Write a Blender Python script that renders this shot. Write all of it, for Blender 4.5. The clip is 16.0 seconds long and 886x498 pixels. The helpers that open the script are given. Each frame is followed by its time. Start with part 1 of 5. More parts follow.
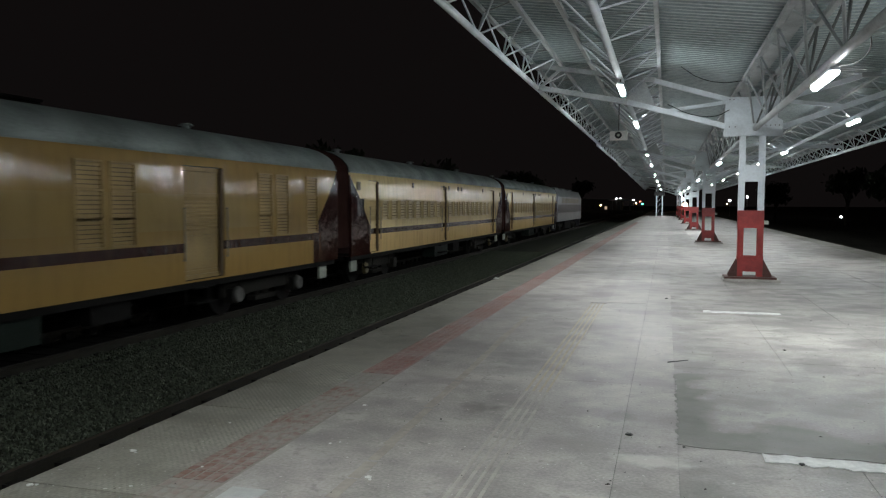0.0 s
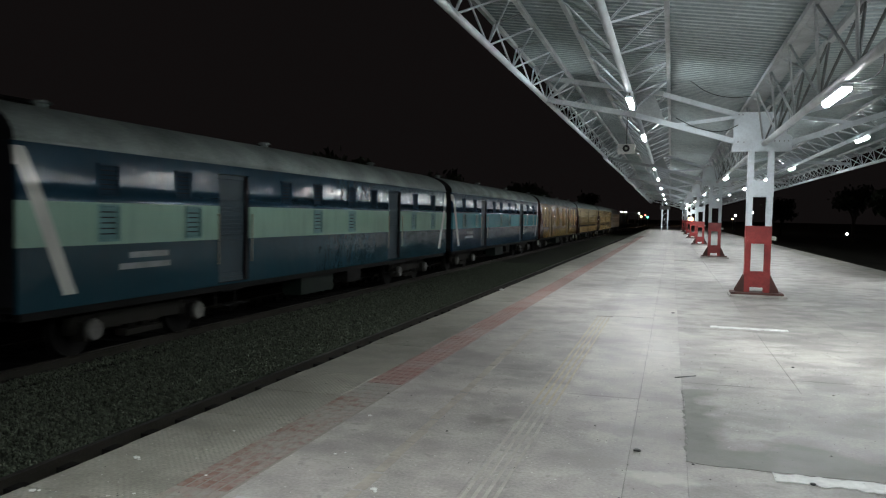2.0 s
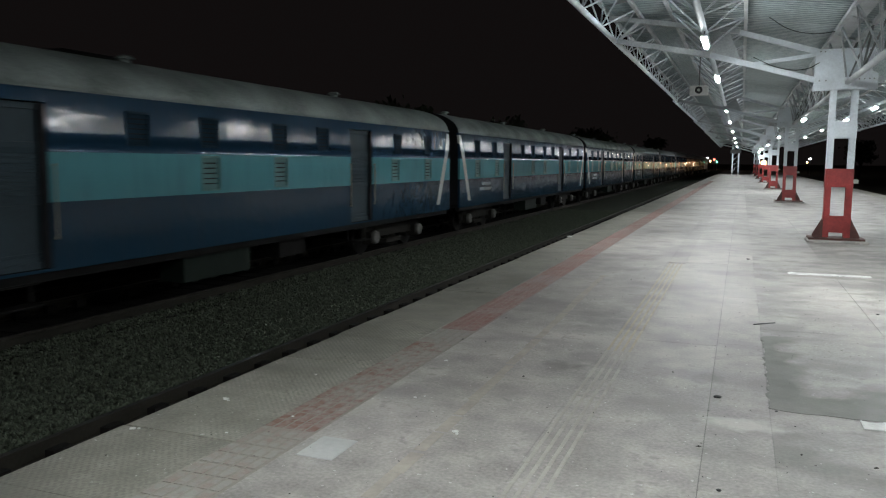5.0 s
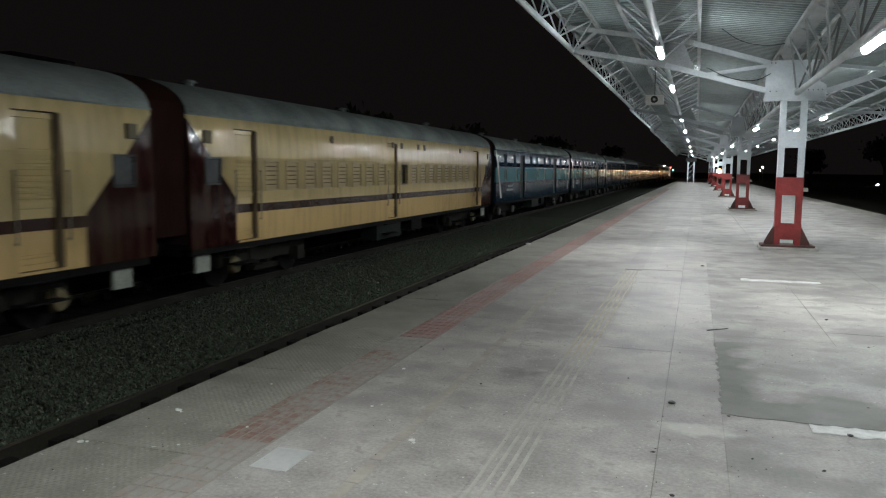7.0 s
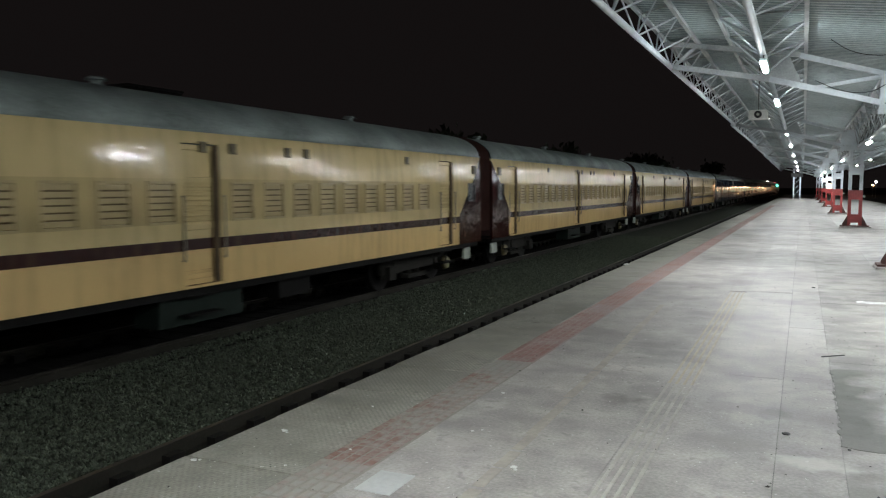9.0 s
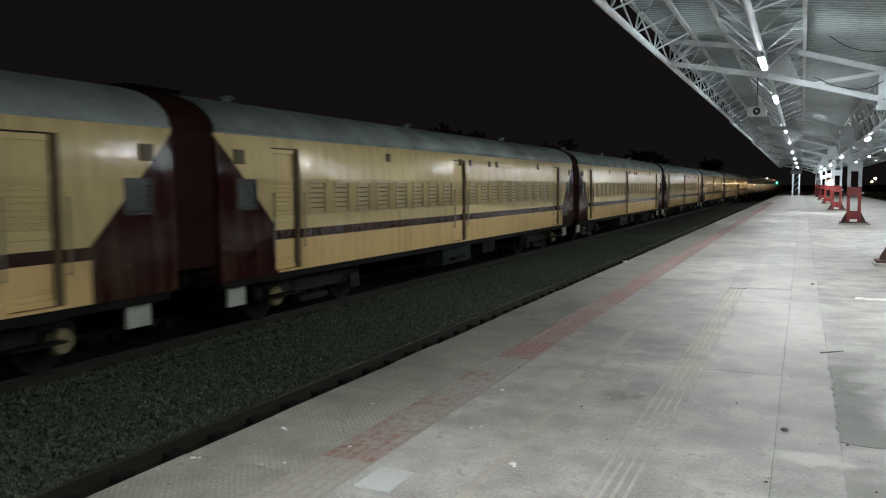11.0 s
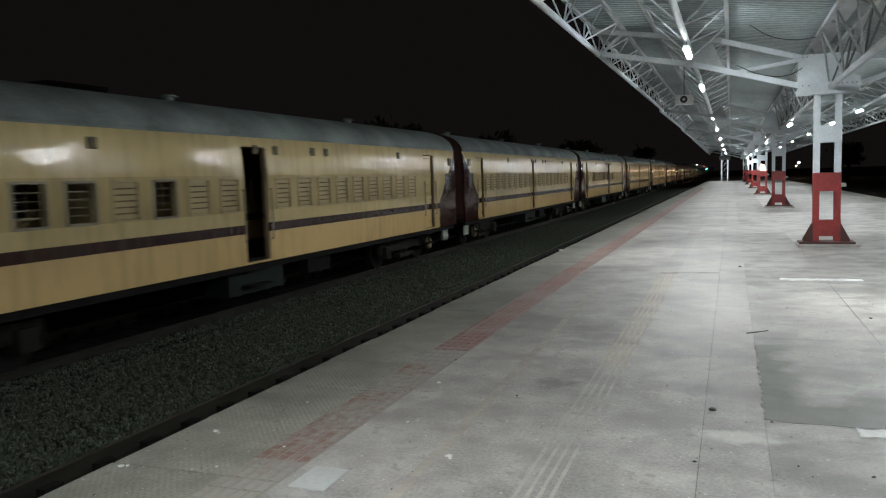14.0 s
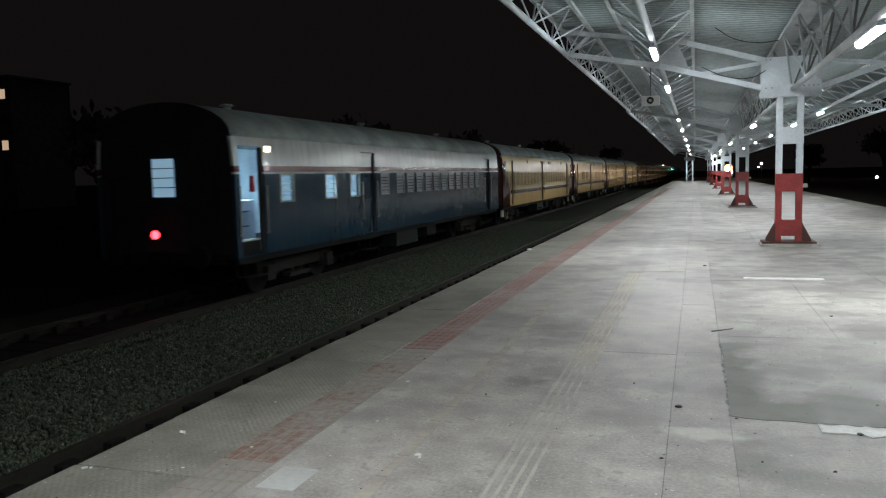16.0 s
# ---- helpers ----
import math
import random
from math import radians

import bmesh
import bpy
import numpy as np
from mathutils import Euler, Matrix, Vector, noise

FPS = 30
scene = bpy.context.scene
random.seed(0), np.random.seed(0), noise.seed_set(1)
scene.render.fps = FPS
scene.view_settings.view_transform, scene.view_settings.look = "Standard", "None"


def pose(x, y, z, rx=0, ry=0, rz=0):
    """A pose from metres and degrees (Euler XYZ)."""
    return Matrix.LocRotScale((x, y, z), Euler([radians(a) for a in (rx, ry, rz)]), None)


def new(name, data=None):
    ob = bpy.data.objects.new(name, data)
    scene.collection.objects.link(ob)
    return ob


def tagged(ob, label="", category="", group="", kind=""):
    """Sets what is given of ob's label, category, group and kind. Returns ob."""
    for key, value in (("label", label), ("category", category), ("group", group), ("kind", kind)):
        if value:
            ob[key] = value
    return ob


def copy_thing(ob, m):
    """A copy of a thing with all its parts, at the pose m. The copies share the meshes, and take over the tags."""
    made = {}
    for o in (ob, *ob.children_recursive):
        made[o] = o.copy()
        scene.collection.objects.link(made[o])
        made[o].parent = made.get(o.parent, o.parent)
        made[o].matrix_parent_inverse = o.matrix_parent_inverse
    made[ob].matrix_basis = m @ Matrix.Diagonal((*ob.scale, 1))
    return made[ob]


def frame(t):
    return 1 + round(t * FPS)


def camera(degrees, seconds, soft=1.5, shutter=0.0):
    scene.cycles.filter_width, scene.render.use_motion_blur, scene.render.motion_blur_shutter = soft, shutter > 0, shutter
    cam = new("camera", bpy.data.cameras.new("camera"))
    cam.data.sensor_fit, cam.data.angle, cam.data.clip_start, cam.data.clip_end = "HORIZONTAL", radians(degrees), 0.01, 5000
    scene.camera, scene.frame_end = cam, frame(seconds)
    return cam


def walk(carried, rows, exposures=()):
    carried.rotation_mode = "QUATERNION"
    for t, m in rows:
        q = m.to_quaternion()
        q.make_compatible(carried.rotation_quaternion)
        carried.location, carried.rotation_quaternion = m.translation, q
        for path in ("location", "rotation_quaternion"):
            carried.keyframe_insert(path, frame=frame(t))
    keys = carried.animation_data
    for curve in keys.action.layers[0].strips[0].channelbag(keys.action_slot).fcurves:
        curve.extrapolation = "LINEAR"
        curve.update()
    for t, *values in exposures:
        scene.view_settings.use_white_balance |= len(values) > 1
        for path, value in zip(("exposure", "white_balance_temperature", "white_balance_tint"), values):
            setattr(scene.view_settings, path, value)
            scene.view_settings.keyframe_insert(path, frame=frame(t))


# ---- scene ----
def aim(x, y, z, yaw, pitch, roll):
    """A camera pose: yaw to the left, pitch up, roll to its left, in degrees."""
    return pose(x, y, z, 90 + pitch, 0, yaw) @ pose(0, 0, 0, 0, 0, roll)


LENS = 58.6
cam = camera(LENS, 16.0, soft=1.2, shutter=0.13)
walk(cam, [
    (0.0, aim(0.118, -0.016, 1.592, 15.769, -3.246, 0.257)),
    (0.5, aim(0.111, 0.010, 1.594, 14.546, -3.084, 0.613)),
    (1.0, aim(0.101, 0.013, 1.593, 14.304, -2.708, 1.045)),
    (1.5, aim(0.085, 0.014, 1.593, 14.892, -2.497, 1.255)),
    (2.0, aim(0.074, 0.010, 1.592, 16.091, -2.517, 1.249)),
    (2.5, aim(0.064, 0.027, 1.595, 18.132, -3.020, 1.062)),
    (3.0, aim(0.042, 0.038, 1.589, 20.202, -4.053, 1.006)),
    (3.2, aim(0.038, 0.036, 1.588, 20.807, -4.439, 0.952)),
    (5.3, aim(-0.022, -0.020, 1.576, 20.423, -6.414, 0.368)),
    (5.5, aim(-0.014, -0.011, 1.572, 19.705, -6.306, 0.298)),
    (6.0, aim(-0.010, -0.006, 1.576, 18.551, -6.246, 0.580)),
    (6.5, aim(0.000, 0.000, 1.579, 18.053, -5.993, 0.630)),
    (7.0, aim(0.000, 0.000, 1.584, 17.704, -5.811, 0.677)),
    (7.5, aim(0.000, -0.008, 1.587, 17.657, -5.563, 0.650)),
    (8.0, aim(-0.015, -0.004, 1.591, 19.211, -5.292, 0.273)),
    (8.5, aim(-0.034, 0.010, 1.600, 22.132, -4.820, -0.187)),
    (9.0, aim(-0.045, -0.010, 1.615, 24.487, -4.430, -0.120)),
    (9.2, aim(-0.045, -0.015, 1.618, 25.100, -4.350, -0.150)),
    (11.3, aim(-0.030, -0.015, 1.608, 24.073, -4.671, -0.450)),
    (11.5, aim(-0.019, -0.011, 1.607, 23.618, -4.764, -0.608)),
    (12.0, aim(0.003, -0.001, 1.609, 22.504, -4.911, -0.962)),
    (12.5, aim(0.008, 0.011, 1.611, 21.663, -5.019, -1.208)),
    (13.0, aim(0.011, 0.022, 1.611, 21.066, -5.101, -1.381)),
    (13.5, aim(0.013, 0.028, 1.611, 20.562, -5.113, -1.565)),
    (14.0, aim(0.014, 0.032, 1.610, 20.137, -5.147, -1.670)),
    (14.5, aim(0.013, 0.036, 1.610, 19.702, -5.227, -1.695)),
    (15.0, aim(0.012, 0.035, 1.610, 19.308, -5.197, -1.700)),
    (15.5, aim(0.008, 0.033, 1.609, 18.887, -5.211, -1.579)),
    (16.0, aim(0.004, 0.034, 1.607, 17.826, -5.272, -1.376)),
], exposures=[(0.0, 0.25), (1.5, 0.34), (3.0, 0.68), (5.5, 0.4), (7.0, 0.34), (9.0, 0.72), (11.5, 0.7), (12.5, 0.52), (14.0, 0.48), (16.0, 0.45)])

# night sky: a faint town glow
world = bpy.data.worlds.new("night")
scene.world = world
world.use_nodes = True
world.node_tree.nodes["Background"].inputs[0].default_value = (0.0105, 0.0085, 0.0085, 1)
world.node_tree.nodes["Background"].inputs[1].default_value = 0.36

TUBE_POWER = 84.0      # watts of each platform lamp
TUBE_GLOW = 125.0      # brightness of its diffuser
RAIL = -0.84           # rail head below the platform
EDGE_L, EDGE_R = -3.40, 7.00
MID = 1.87             # line of the columns
BAY = 17.5
FIRST = 17.85          # the first column ahead
BAYS = range(-2, 7)
TRACK_NEAR, TRACK_TRAIN, TRACK_RIGHT = -4.70, -10.10, 8.70


# ---- materials ----
def put(nt, kind, **values):
    n = nt.nodes.new(kind)
    for k, v in values.items():
        n.inputs[k.replace("_", " ")].default_value = v
    return n


def sock(nt, node_input, value):
    if hasattr(value, "is_output"):
        nt.links.new(value, node_input)
    else:
        node_input.default_value = value


def calc(nt, op, a, b=0.0, c=0.0):
    n = nt.nodes.new("ShaderNodeMath")
    n.operation = op
    for i, v in enumerate((a, b, c)):
        sock(nt, n.inputs[i], v)
    return n.outputs[0]


def blend(nt, fac, a, b, mode="MIX"):
    n = nt.nodes.new("ShaderNodeMix")
    n.data_type, n.blend_type = "RGBA", mode
    sock(nt, n.inputs[0], fac)
    for i, v in ((6, a), (7, b)):
        if isinstance(v, tuple):
            v = (*v, 1)
        sock(nt, n.inputs[i], v)
    return n.outputs[2]


def noise_at(nt, coord, scale, detail=4.0, stretch=(1, 1, 1)):
    m = nt.nodes.new("ShaderNodeMapping")
    m.inputs["Scale"].default_value = stretch
    nt.links.new(coord, m.inputs["Vector"])
    n = put(nt, "ShaderNodeTexNoise", Scale=scale, Detail=detail)
    nt.links.new(m.outputs[0], n.inputs["Vector"])
    return n.outputs["Fac"]


def ramp(nt, value, lo, hi):
    n = nt.nodes.new("ShaderNodeMapRange")
    n.clamp = True
    sock(nt, n.inputs[0], value)
    n.inputs[1].default_value, n.inputs[2].default_value = lo, hi
    return n.outputs[0]


def begin(name, rough, metal=0.0):
    m = bpy.data.materials.new(name)
    m.use_nodes = True
    nt = m.node_tree
    b = nt.nodes["Principled BSDF"]
    b.inputs["Roughness"].default_value, b.inputs["Metallic"].default_value = rough, metal
    tc = nt.nodes.new("ShaderNodeTexCoord")
    return m, nt, b, tc.outputs["Object"]


def finish(nt, b, coord, colour, rough, bump, bump_scale, stretch=(1, 1, 1)):
    nt.links.new(colour, b.inputs["Base Color"])
    fine = noise_at(nt, coord, bump_scale, 6.0, stretch)
    r = calc(nt, "MULTIPLY_ADD", fine, 0.3, rough - 0.15)
    nt.links.new(r, b.inputs["Roughness"])
    if bump:
        bp = put(nt, "ShaderNodeBump", Strength=bump, Distance=0.02)
        nt.links.new(fine, bp.inputs["Height"])
        nt.links.new(bp.outputs[0], b.inputs["Normal"])


def surface(name, colour, rough=0.6, metal=0.0, dark=0.6, light=1.15, coarse=1.5, fine=25.0, bump=0.15, stretch=(1, 1, 1), vary=0.0, shine=0.5):
    """A worn surface: two sizes of stains round one colour, and fine relief."""
    m, nt, b, co = begin(name, rough, metal)
    b.inputs["Specular IOR Level"].default_value = shine
    big = noise_at(nt, co, coarse, 5.0, stretch)
    small = noise_at(nt, co, fine, 5.0, stretch)
    mix = calc(nt, "ADD", calc(nt, "MULTIPLY", big, 0.65), calc(nt, "MULTIPLY", small, 0.35))
    col = blend(nt, ramp(nt, mix, 0.32, 0.68), tuple(c * dark for c in colour), tuple(min(1, c * light) for c in colour))
    if vary:
        oi = nt.nodes.new("ShaderNodeObjectInfo")
        k = calc(nt, "MULTIPLY_ADD", oi.outputs["Random"], 2 * vary, 1 - vary)
        grey = nt.nodes.new("ShaderNodeCombineColor")
        for i in range(3):
            nt.links.new(k, grey.inputs[i])
        col = blend(nt, 1.0, col, grey.outputs[0], "MULTIPLY")
    finish(nt, b, co, col, rough, bump, fine * 3, stretch)
    return m


def glow(name, colour, strength):
    m = bpy.data.materials.new(name)
    m.use_nodes = True
    b = m.node_tree.nodes["Principled BSDF"]
    b.inputs["Base Color"].default_value = (0.8, 0.8, 0.8, 1)
    b.inputs["Emission Color"].default_value = (*colour, 1)
    b.inputs["Emission Strength"].default_value = strength
    return m


def paint_base(name, rough=0.3):
    """Coach enamel: y along the coach from its middle, z from the rail."""
    m, nt, b, co = begin(name, rough)
    sep = nt.nodes.new("ShaderNodeSeparateXYZ")
    nt.links.new(co, sep.inputs[0])
    u = calc(nt, "SUBTRACT", 11.148, calc(nt, "ABSOLUTE", sep.outputs[1]))
    return m, nt, b, co, u, sep.outputs[2]


def between(nt, v, lo, hi):
    return calc(nt, "MULTIPLY", calc(nt, "GREATER_THAN", v, lo), calc(nt, "LESS_THAN", v, hi))


def weather(nt, b, co, col, rough=0.3, grime=(0.10, 0.085, 0.06), amount=0.5):
    """Rain streaks, dust and slight dents on coach enamel."""
    streak = noise_at(nt, co, 5.0, 5.0, (1, 1, 0.13))
    patch = noise_at(nt, co, 0.9, 5.0)
    dirt = calc(nt, "MULTIPLY", ramp(nt, calc(nt, "ADD", calc(nt, "MULTIPLY", streak, 0.6), calc(nt, "MULTIPLY", patch, 0.4)), 0.46, 0.72), amount)
    col = blend(nt, dirt, col, grime)
    b.inputs["Specular IOR Level"].default_value = 0.30
    nt.links.new(col, b.inputs["Base Color"])
    nt.links.new(calc(nt, "MULTIPLY_ADD", dirt, 0.5, rough), b.inputs["Roughness"])
    dent = calc(nt, "MULTIPLY_ADD", noise_at(nt, co, 0.9, 2.0), 1.5, calc(nt, "MULTIPLY_ADD", noise_at(nt, co, 8.0, 2.0), 0.22, noise_at(nt, co, 3.4, 3.0, (1, 1, 0.8))))
    grain = noise_at(nt, co, 60.0, 3.0)
    bp = put(nt, "ShaderNodeBump", Strength=0.36, Distance=0.036)
    nt.links.new(calc(nt, "MULTIPLY_ADD", grain, 0.012, dent), bp.inputs["Height"])
    nt.links.new(bp.outputs[0], b.inputs["Normal"])


MAROON = (0.031, 0.0095, 0.009)


def cream_paint(name, cream, low):
    m, nt, b, co, u, z = paint_base(name)
    col = blend(nt, calc(nt, "LESS_THAN", z, 1.51), cream, low)
    col = blend(nt, between(nt, z, 1.51, 1.68), col, MAROON)
    # patchily darker, more olive band at window height
    window_band = calc(nt, "MULTIPLY", between(nt, z, 1.93, 2.60), ramp(nt, noise_at(nt, co, 0.25, 3.0), 0.40, 0.62))
    col = blend(nt, calc(nt, "MULTIPLY", window_band, 0.55), col, (0.36, 0.28, 0.13))
    limit = calc(nt, "MULTIPLY_ADD", calc(nt, "MAXIMUM", calc(nt, "SUBTRACT", z, 1.70), 0.0), -1.0, 2.03)
    col = blend(nt, calc(nt, "LESS_THAN", u, limit), col, MAROON)
    weather(nt, b, co, col, 0.085, (0.14, 0.10, 0.05), 0.38)
    return m


def blue_paint(name, low, band, high):
    m, nt, b, co, u, z = paint_base(name)
    col = blend(nt, calc(nt, "GREATER_THAN", z, 1.84), low, band)
    col = blend(nt, calc(nt, "GREATER_THAN", z, 2.50), col, high)
    middle = calc(nt, "MULTIPLY_ADD", calc(nt, "SUBTRACT", 3.14, z), 0.45, 0.55)
    stroke = calc(nt, "LESS_THAN", calc(nt, "ABSOLUTE", calc(nt, "SUBTRACT", u, middle)), 0.14)
    stroke = calc(nt, "MULTIPLY", stroke, between(nt, z, 1.12, 3.25))
    col = blend(nt, stroke, col, (0.55, 0.56, 0.52))
    weather(nt, b, co, col, 0.12, (0.04, 0.045, 0.045), 0.22)
    return m


def tail_paint(name):
    m, nt, b, co, u, z = paint_base(name)
    col = blend(nt, calc(nt, "GREATER_THAN", z, 2.58), (0.014, 0.037, 0.058), (0.44, 0.455, 0.44))
    col = blend(nt, between(nt, z, 2.625, 2.745), col, (0.085, 0.018, 0.020))
    weather(nt, b, co, col, 0.15, (0.07, 0.07, 0.06), 0.35)
    return m


CREAM = cream_paint("cream_enamel", (0.665, 0.525, 0.262), (0.695, 0.49, 0.222))
OCHRE = cream_paint("ochre_enamel", (0.35, 0.232, 0.085), (0.36, 0.23, 0.078))
BLUE = blue_paint("teal_blue_enamel", (0.016, 0.042, 0.070), (0.105, 0.315, 0.36), (0.017, 0.050, 0.092))
NAVY = blue_paint("faded_blue_enamel", (0.016, 0.046, 0.062), (0.27, 0.42, 0.34), (0.016, 0.046, 0.072))
TAILC = tail_paint("white_blue_enamel")
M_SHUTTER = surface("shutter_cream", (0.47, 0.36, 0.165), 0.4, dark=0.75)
M_OCHRE_SHUT = surface("ochre_shutter", (0.37, 0.245, 0.08), 0.5, dark=0.7)
M_OCHRE_DOOR = surface("ochre_door", (0.34, 0.23, 0.08), 0.5, dark=0.6)
M_BLUE_DOOR = surface("blue_door", (0.013, 0.036, 0.05), 0.65)
M_BLUE_SHUT = surface("blue_shutter", (0.13, 0.26, 0.26), 0.6, shine=0.2)
M_BLUE_FRAME = surface("blue_window_frame", (0.012, 0.034, 0.056), 0.8, shine=0.12)
M_ROOF = surface("coach_roof", (0.33, 0.385, 0.37), 0.62, 0.0, dark=0.4, coarse=0.8, bump=0.1, shine=0.25)
M_END = surface("end_maroon", (0.034, 0.011, 0.010), 0.6)
M_END_DARK = surface("end_dark", (0.02, 0.02, 0.022), 0.7, shine=0.08)
M_BELLOWS = surface("gangway_maroon", (0.036, 0.015, 0.012), 0.8, shine=0.08)
M_RUBBER = surface("gangway_rubber", (0.018, 0.018, 0.018), 0.85, shine=0.08)
M_ENDGLASS = surface("dusty_glass", (0.045, 0.05, 0.052), 0.25)
# shade between the louvre slats, put into the colour
M_GAP_SHADE = surface("louvre_gap_shade", (0.17, 0.125, 0.06), 0.9, shine=0.1)
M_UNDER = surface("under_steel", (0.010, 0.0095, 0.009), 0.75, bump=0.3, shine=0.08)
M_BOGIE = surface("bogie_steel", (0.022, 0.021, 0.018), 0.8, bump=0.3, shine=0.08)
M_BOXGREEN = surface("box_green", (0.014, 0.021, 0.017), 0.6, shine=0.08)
M_YELLOW = surface("axle_yellow", (0.20, 0.165, 0.08), 0.55)
M_JAMB = surface("door_jamb_brown", (0.13, 0.095, 0.055), 0.7, shine=0.15)
M_PALECAP = surface("axle_pale", (0.10, 0.10, 0.09), 0.6, dark=0.5)
M_SIDEVENT = surface("side_vent", (0.15, 0.12, 0.06), 0.6)
M_LETTER = surface("faded_lettering", (0.26, 0.29, 0.29), 0.6, dark=0.4)
M_PLATE = surface("white_plate", (0.38, 0.41, 0.35), 0.6, dark=0.5)
M_INSIDE = surface("coach_inside", (0.32, 0.38, 0.40), 0.6)
M_BAR = surface("window_bar", (0.30, 0.27, 0.2), 0.5, 0.4)
M_LOCO = surface("loco_grey", (0.24, 0.25, 0.26), 0.4)
M_LOCO_DARK = surface("loco_band", (0.05, 0.05, 0.06), 0.4)

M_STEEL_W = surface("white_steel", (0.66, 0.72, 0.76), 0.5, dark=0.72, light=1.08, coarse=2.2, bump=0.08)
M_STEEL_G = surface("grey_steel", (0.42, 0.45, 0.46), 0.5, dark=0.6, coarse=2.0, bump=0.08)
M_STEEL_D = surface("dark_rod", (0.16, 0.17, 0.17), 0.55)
M_RED = surface("red_paint", (0.30, 0.032, 0.03), 0.45, dark=0.6, coarse=5.0)
M_RUST = surface("brown_base", (0.09, 0.035, 0.028), 0.7, dark=0.5)
M_SHEET = surface("roof_sheet", (0.40, 0.475, 0.49), 0.38, 0.2, dark=0.5, coarse=0.5, fine=9.0, bump=0.05, stretch=(1, 0.4, 1))
M_CABLE = surface("cable", (0.015, 0.015, 0.015), 0.6)
M_HORN = surface("speaker_grey", (0.70, 0.70, 0.67), 0.5)
M_LAMP = glow("lamp_diffuser", (0.93, 0.985, 1.0), TUBE_GLOW)
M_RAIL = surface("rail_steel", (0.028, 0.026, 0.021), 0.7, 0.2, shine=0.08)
M_RAILHEAD = surface("rail_head", (0.10, 0.09, 0.08), 0.45, 0.8)
# near-black sleepers and oily bed also hold shade beneath the train in their colour
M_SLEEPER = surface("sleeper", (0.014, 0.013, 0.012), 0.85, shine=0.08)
M_OILY_SHADE = surface("oily_shaded_ballast", (0.010, 0.0095, 0.0085), 0.8, dark=0.4, light=1.8, coarse=6.0, fine=30.0, bump=0.8, shine=0.08)
M_STONE = surface("ballast_stone", (0.050, 0.058, 0.043), 0.85, dark=0.35, light=2.2, coarse=9.0, fine=60.0, shine=0.08)
M_BALLAST = surface("ballast_bed", (0.034, 0.039, 0.029), 0.95, dark=0.4, light=1.6, coarse=6.0, fine=32.0, bump=0.9, shine=0.08)
M_EARTH = surface("earth", (0.035, 0.034, 0.026), 0.95, coarse=0.3, fine=6.0, bump=0.5, shine=0.08)
M_WALL = surface("platform_wall", (0.13, 0.125, 0.115), 0.9, dark=0.5, bump=0.3)
M_LEAF = surface("leaf", (0.035, 0.05, 0.022), 0.7, dark=0.6)
M_BARK = surface("bark", (0.06, 0.045, 0.033), 0.9)


# trodden stains and mortar smears: x, y, half widths, strength (above 0 pale, below 0 dark)
STAINS = [(-1.26, 5.98, 0.17, 0.22, -0.5), (-1.32, 8.05, 0.34, 0.40, -0.3), (-0.50, 6.1, 0.36, 0.22, -0.35), (-0.20, 6.05, 0.12, 0.20, -0.5),
          (0.06, 4.98, 0.26, 0.13, 0.5), (0.02, 10.1, 0.3, 1.2, 0.22), (1.45, 6.9, 0.35, 0.2, -0.35), (2.5, 8.2, 0.7, 0.45, -0.45), (2.7, 10.1, 0.6, 0.5, -0.4), (0.3, 4.4, 0.8, 0.12, -0.3)]


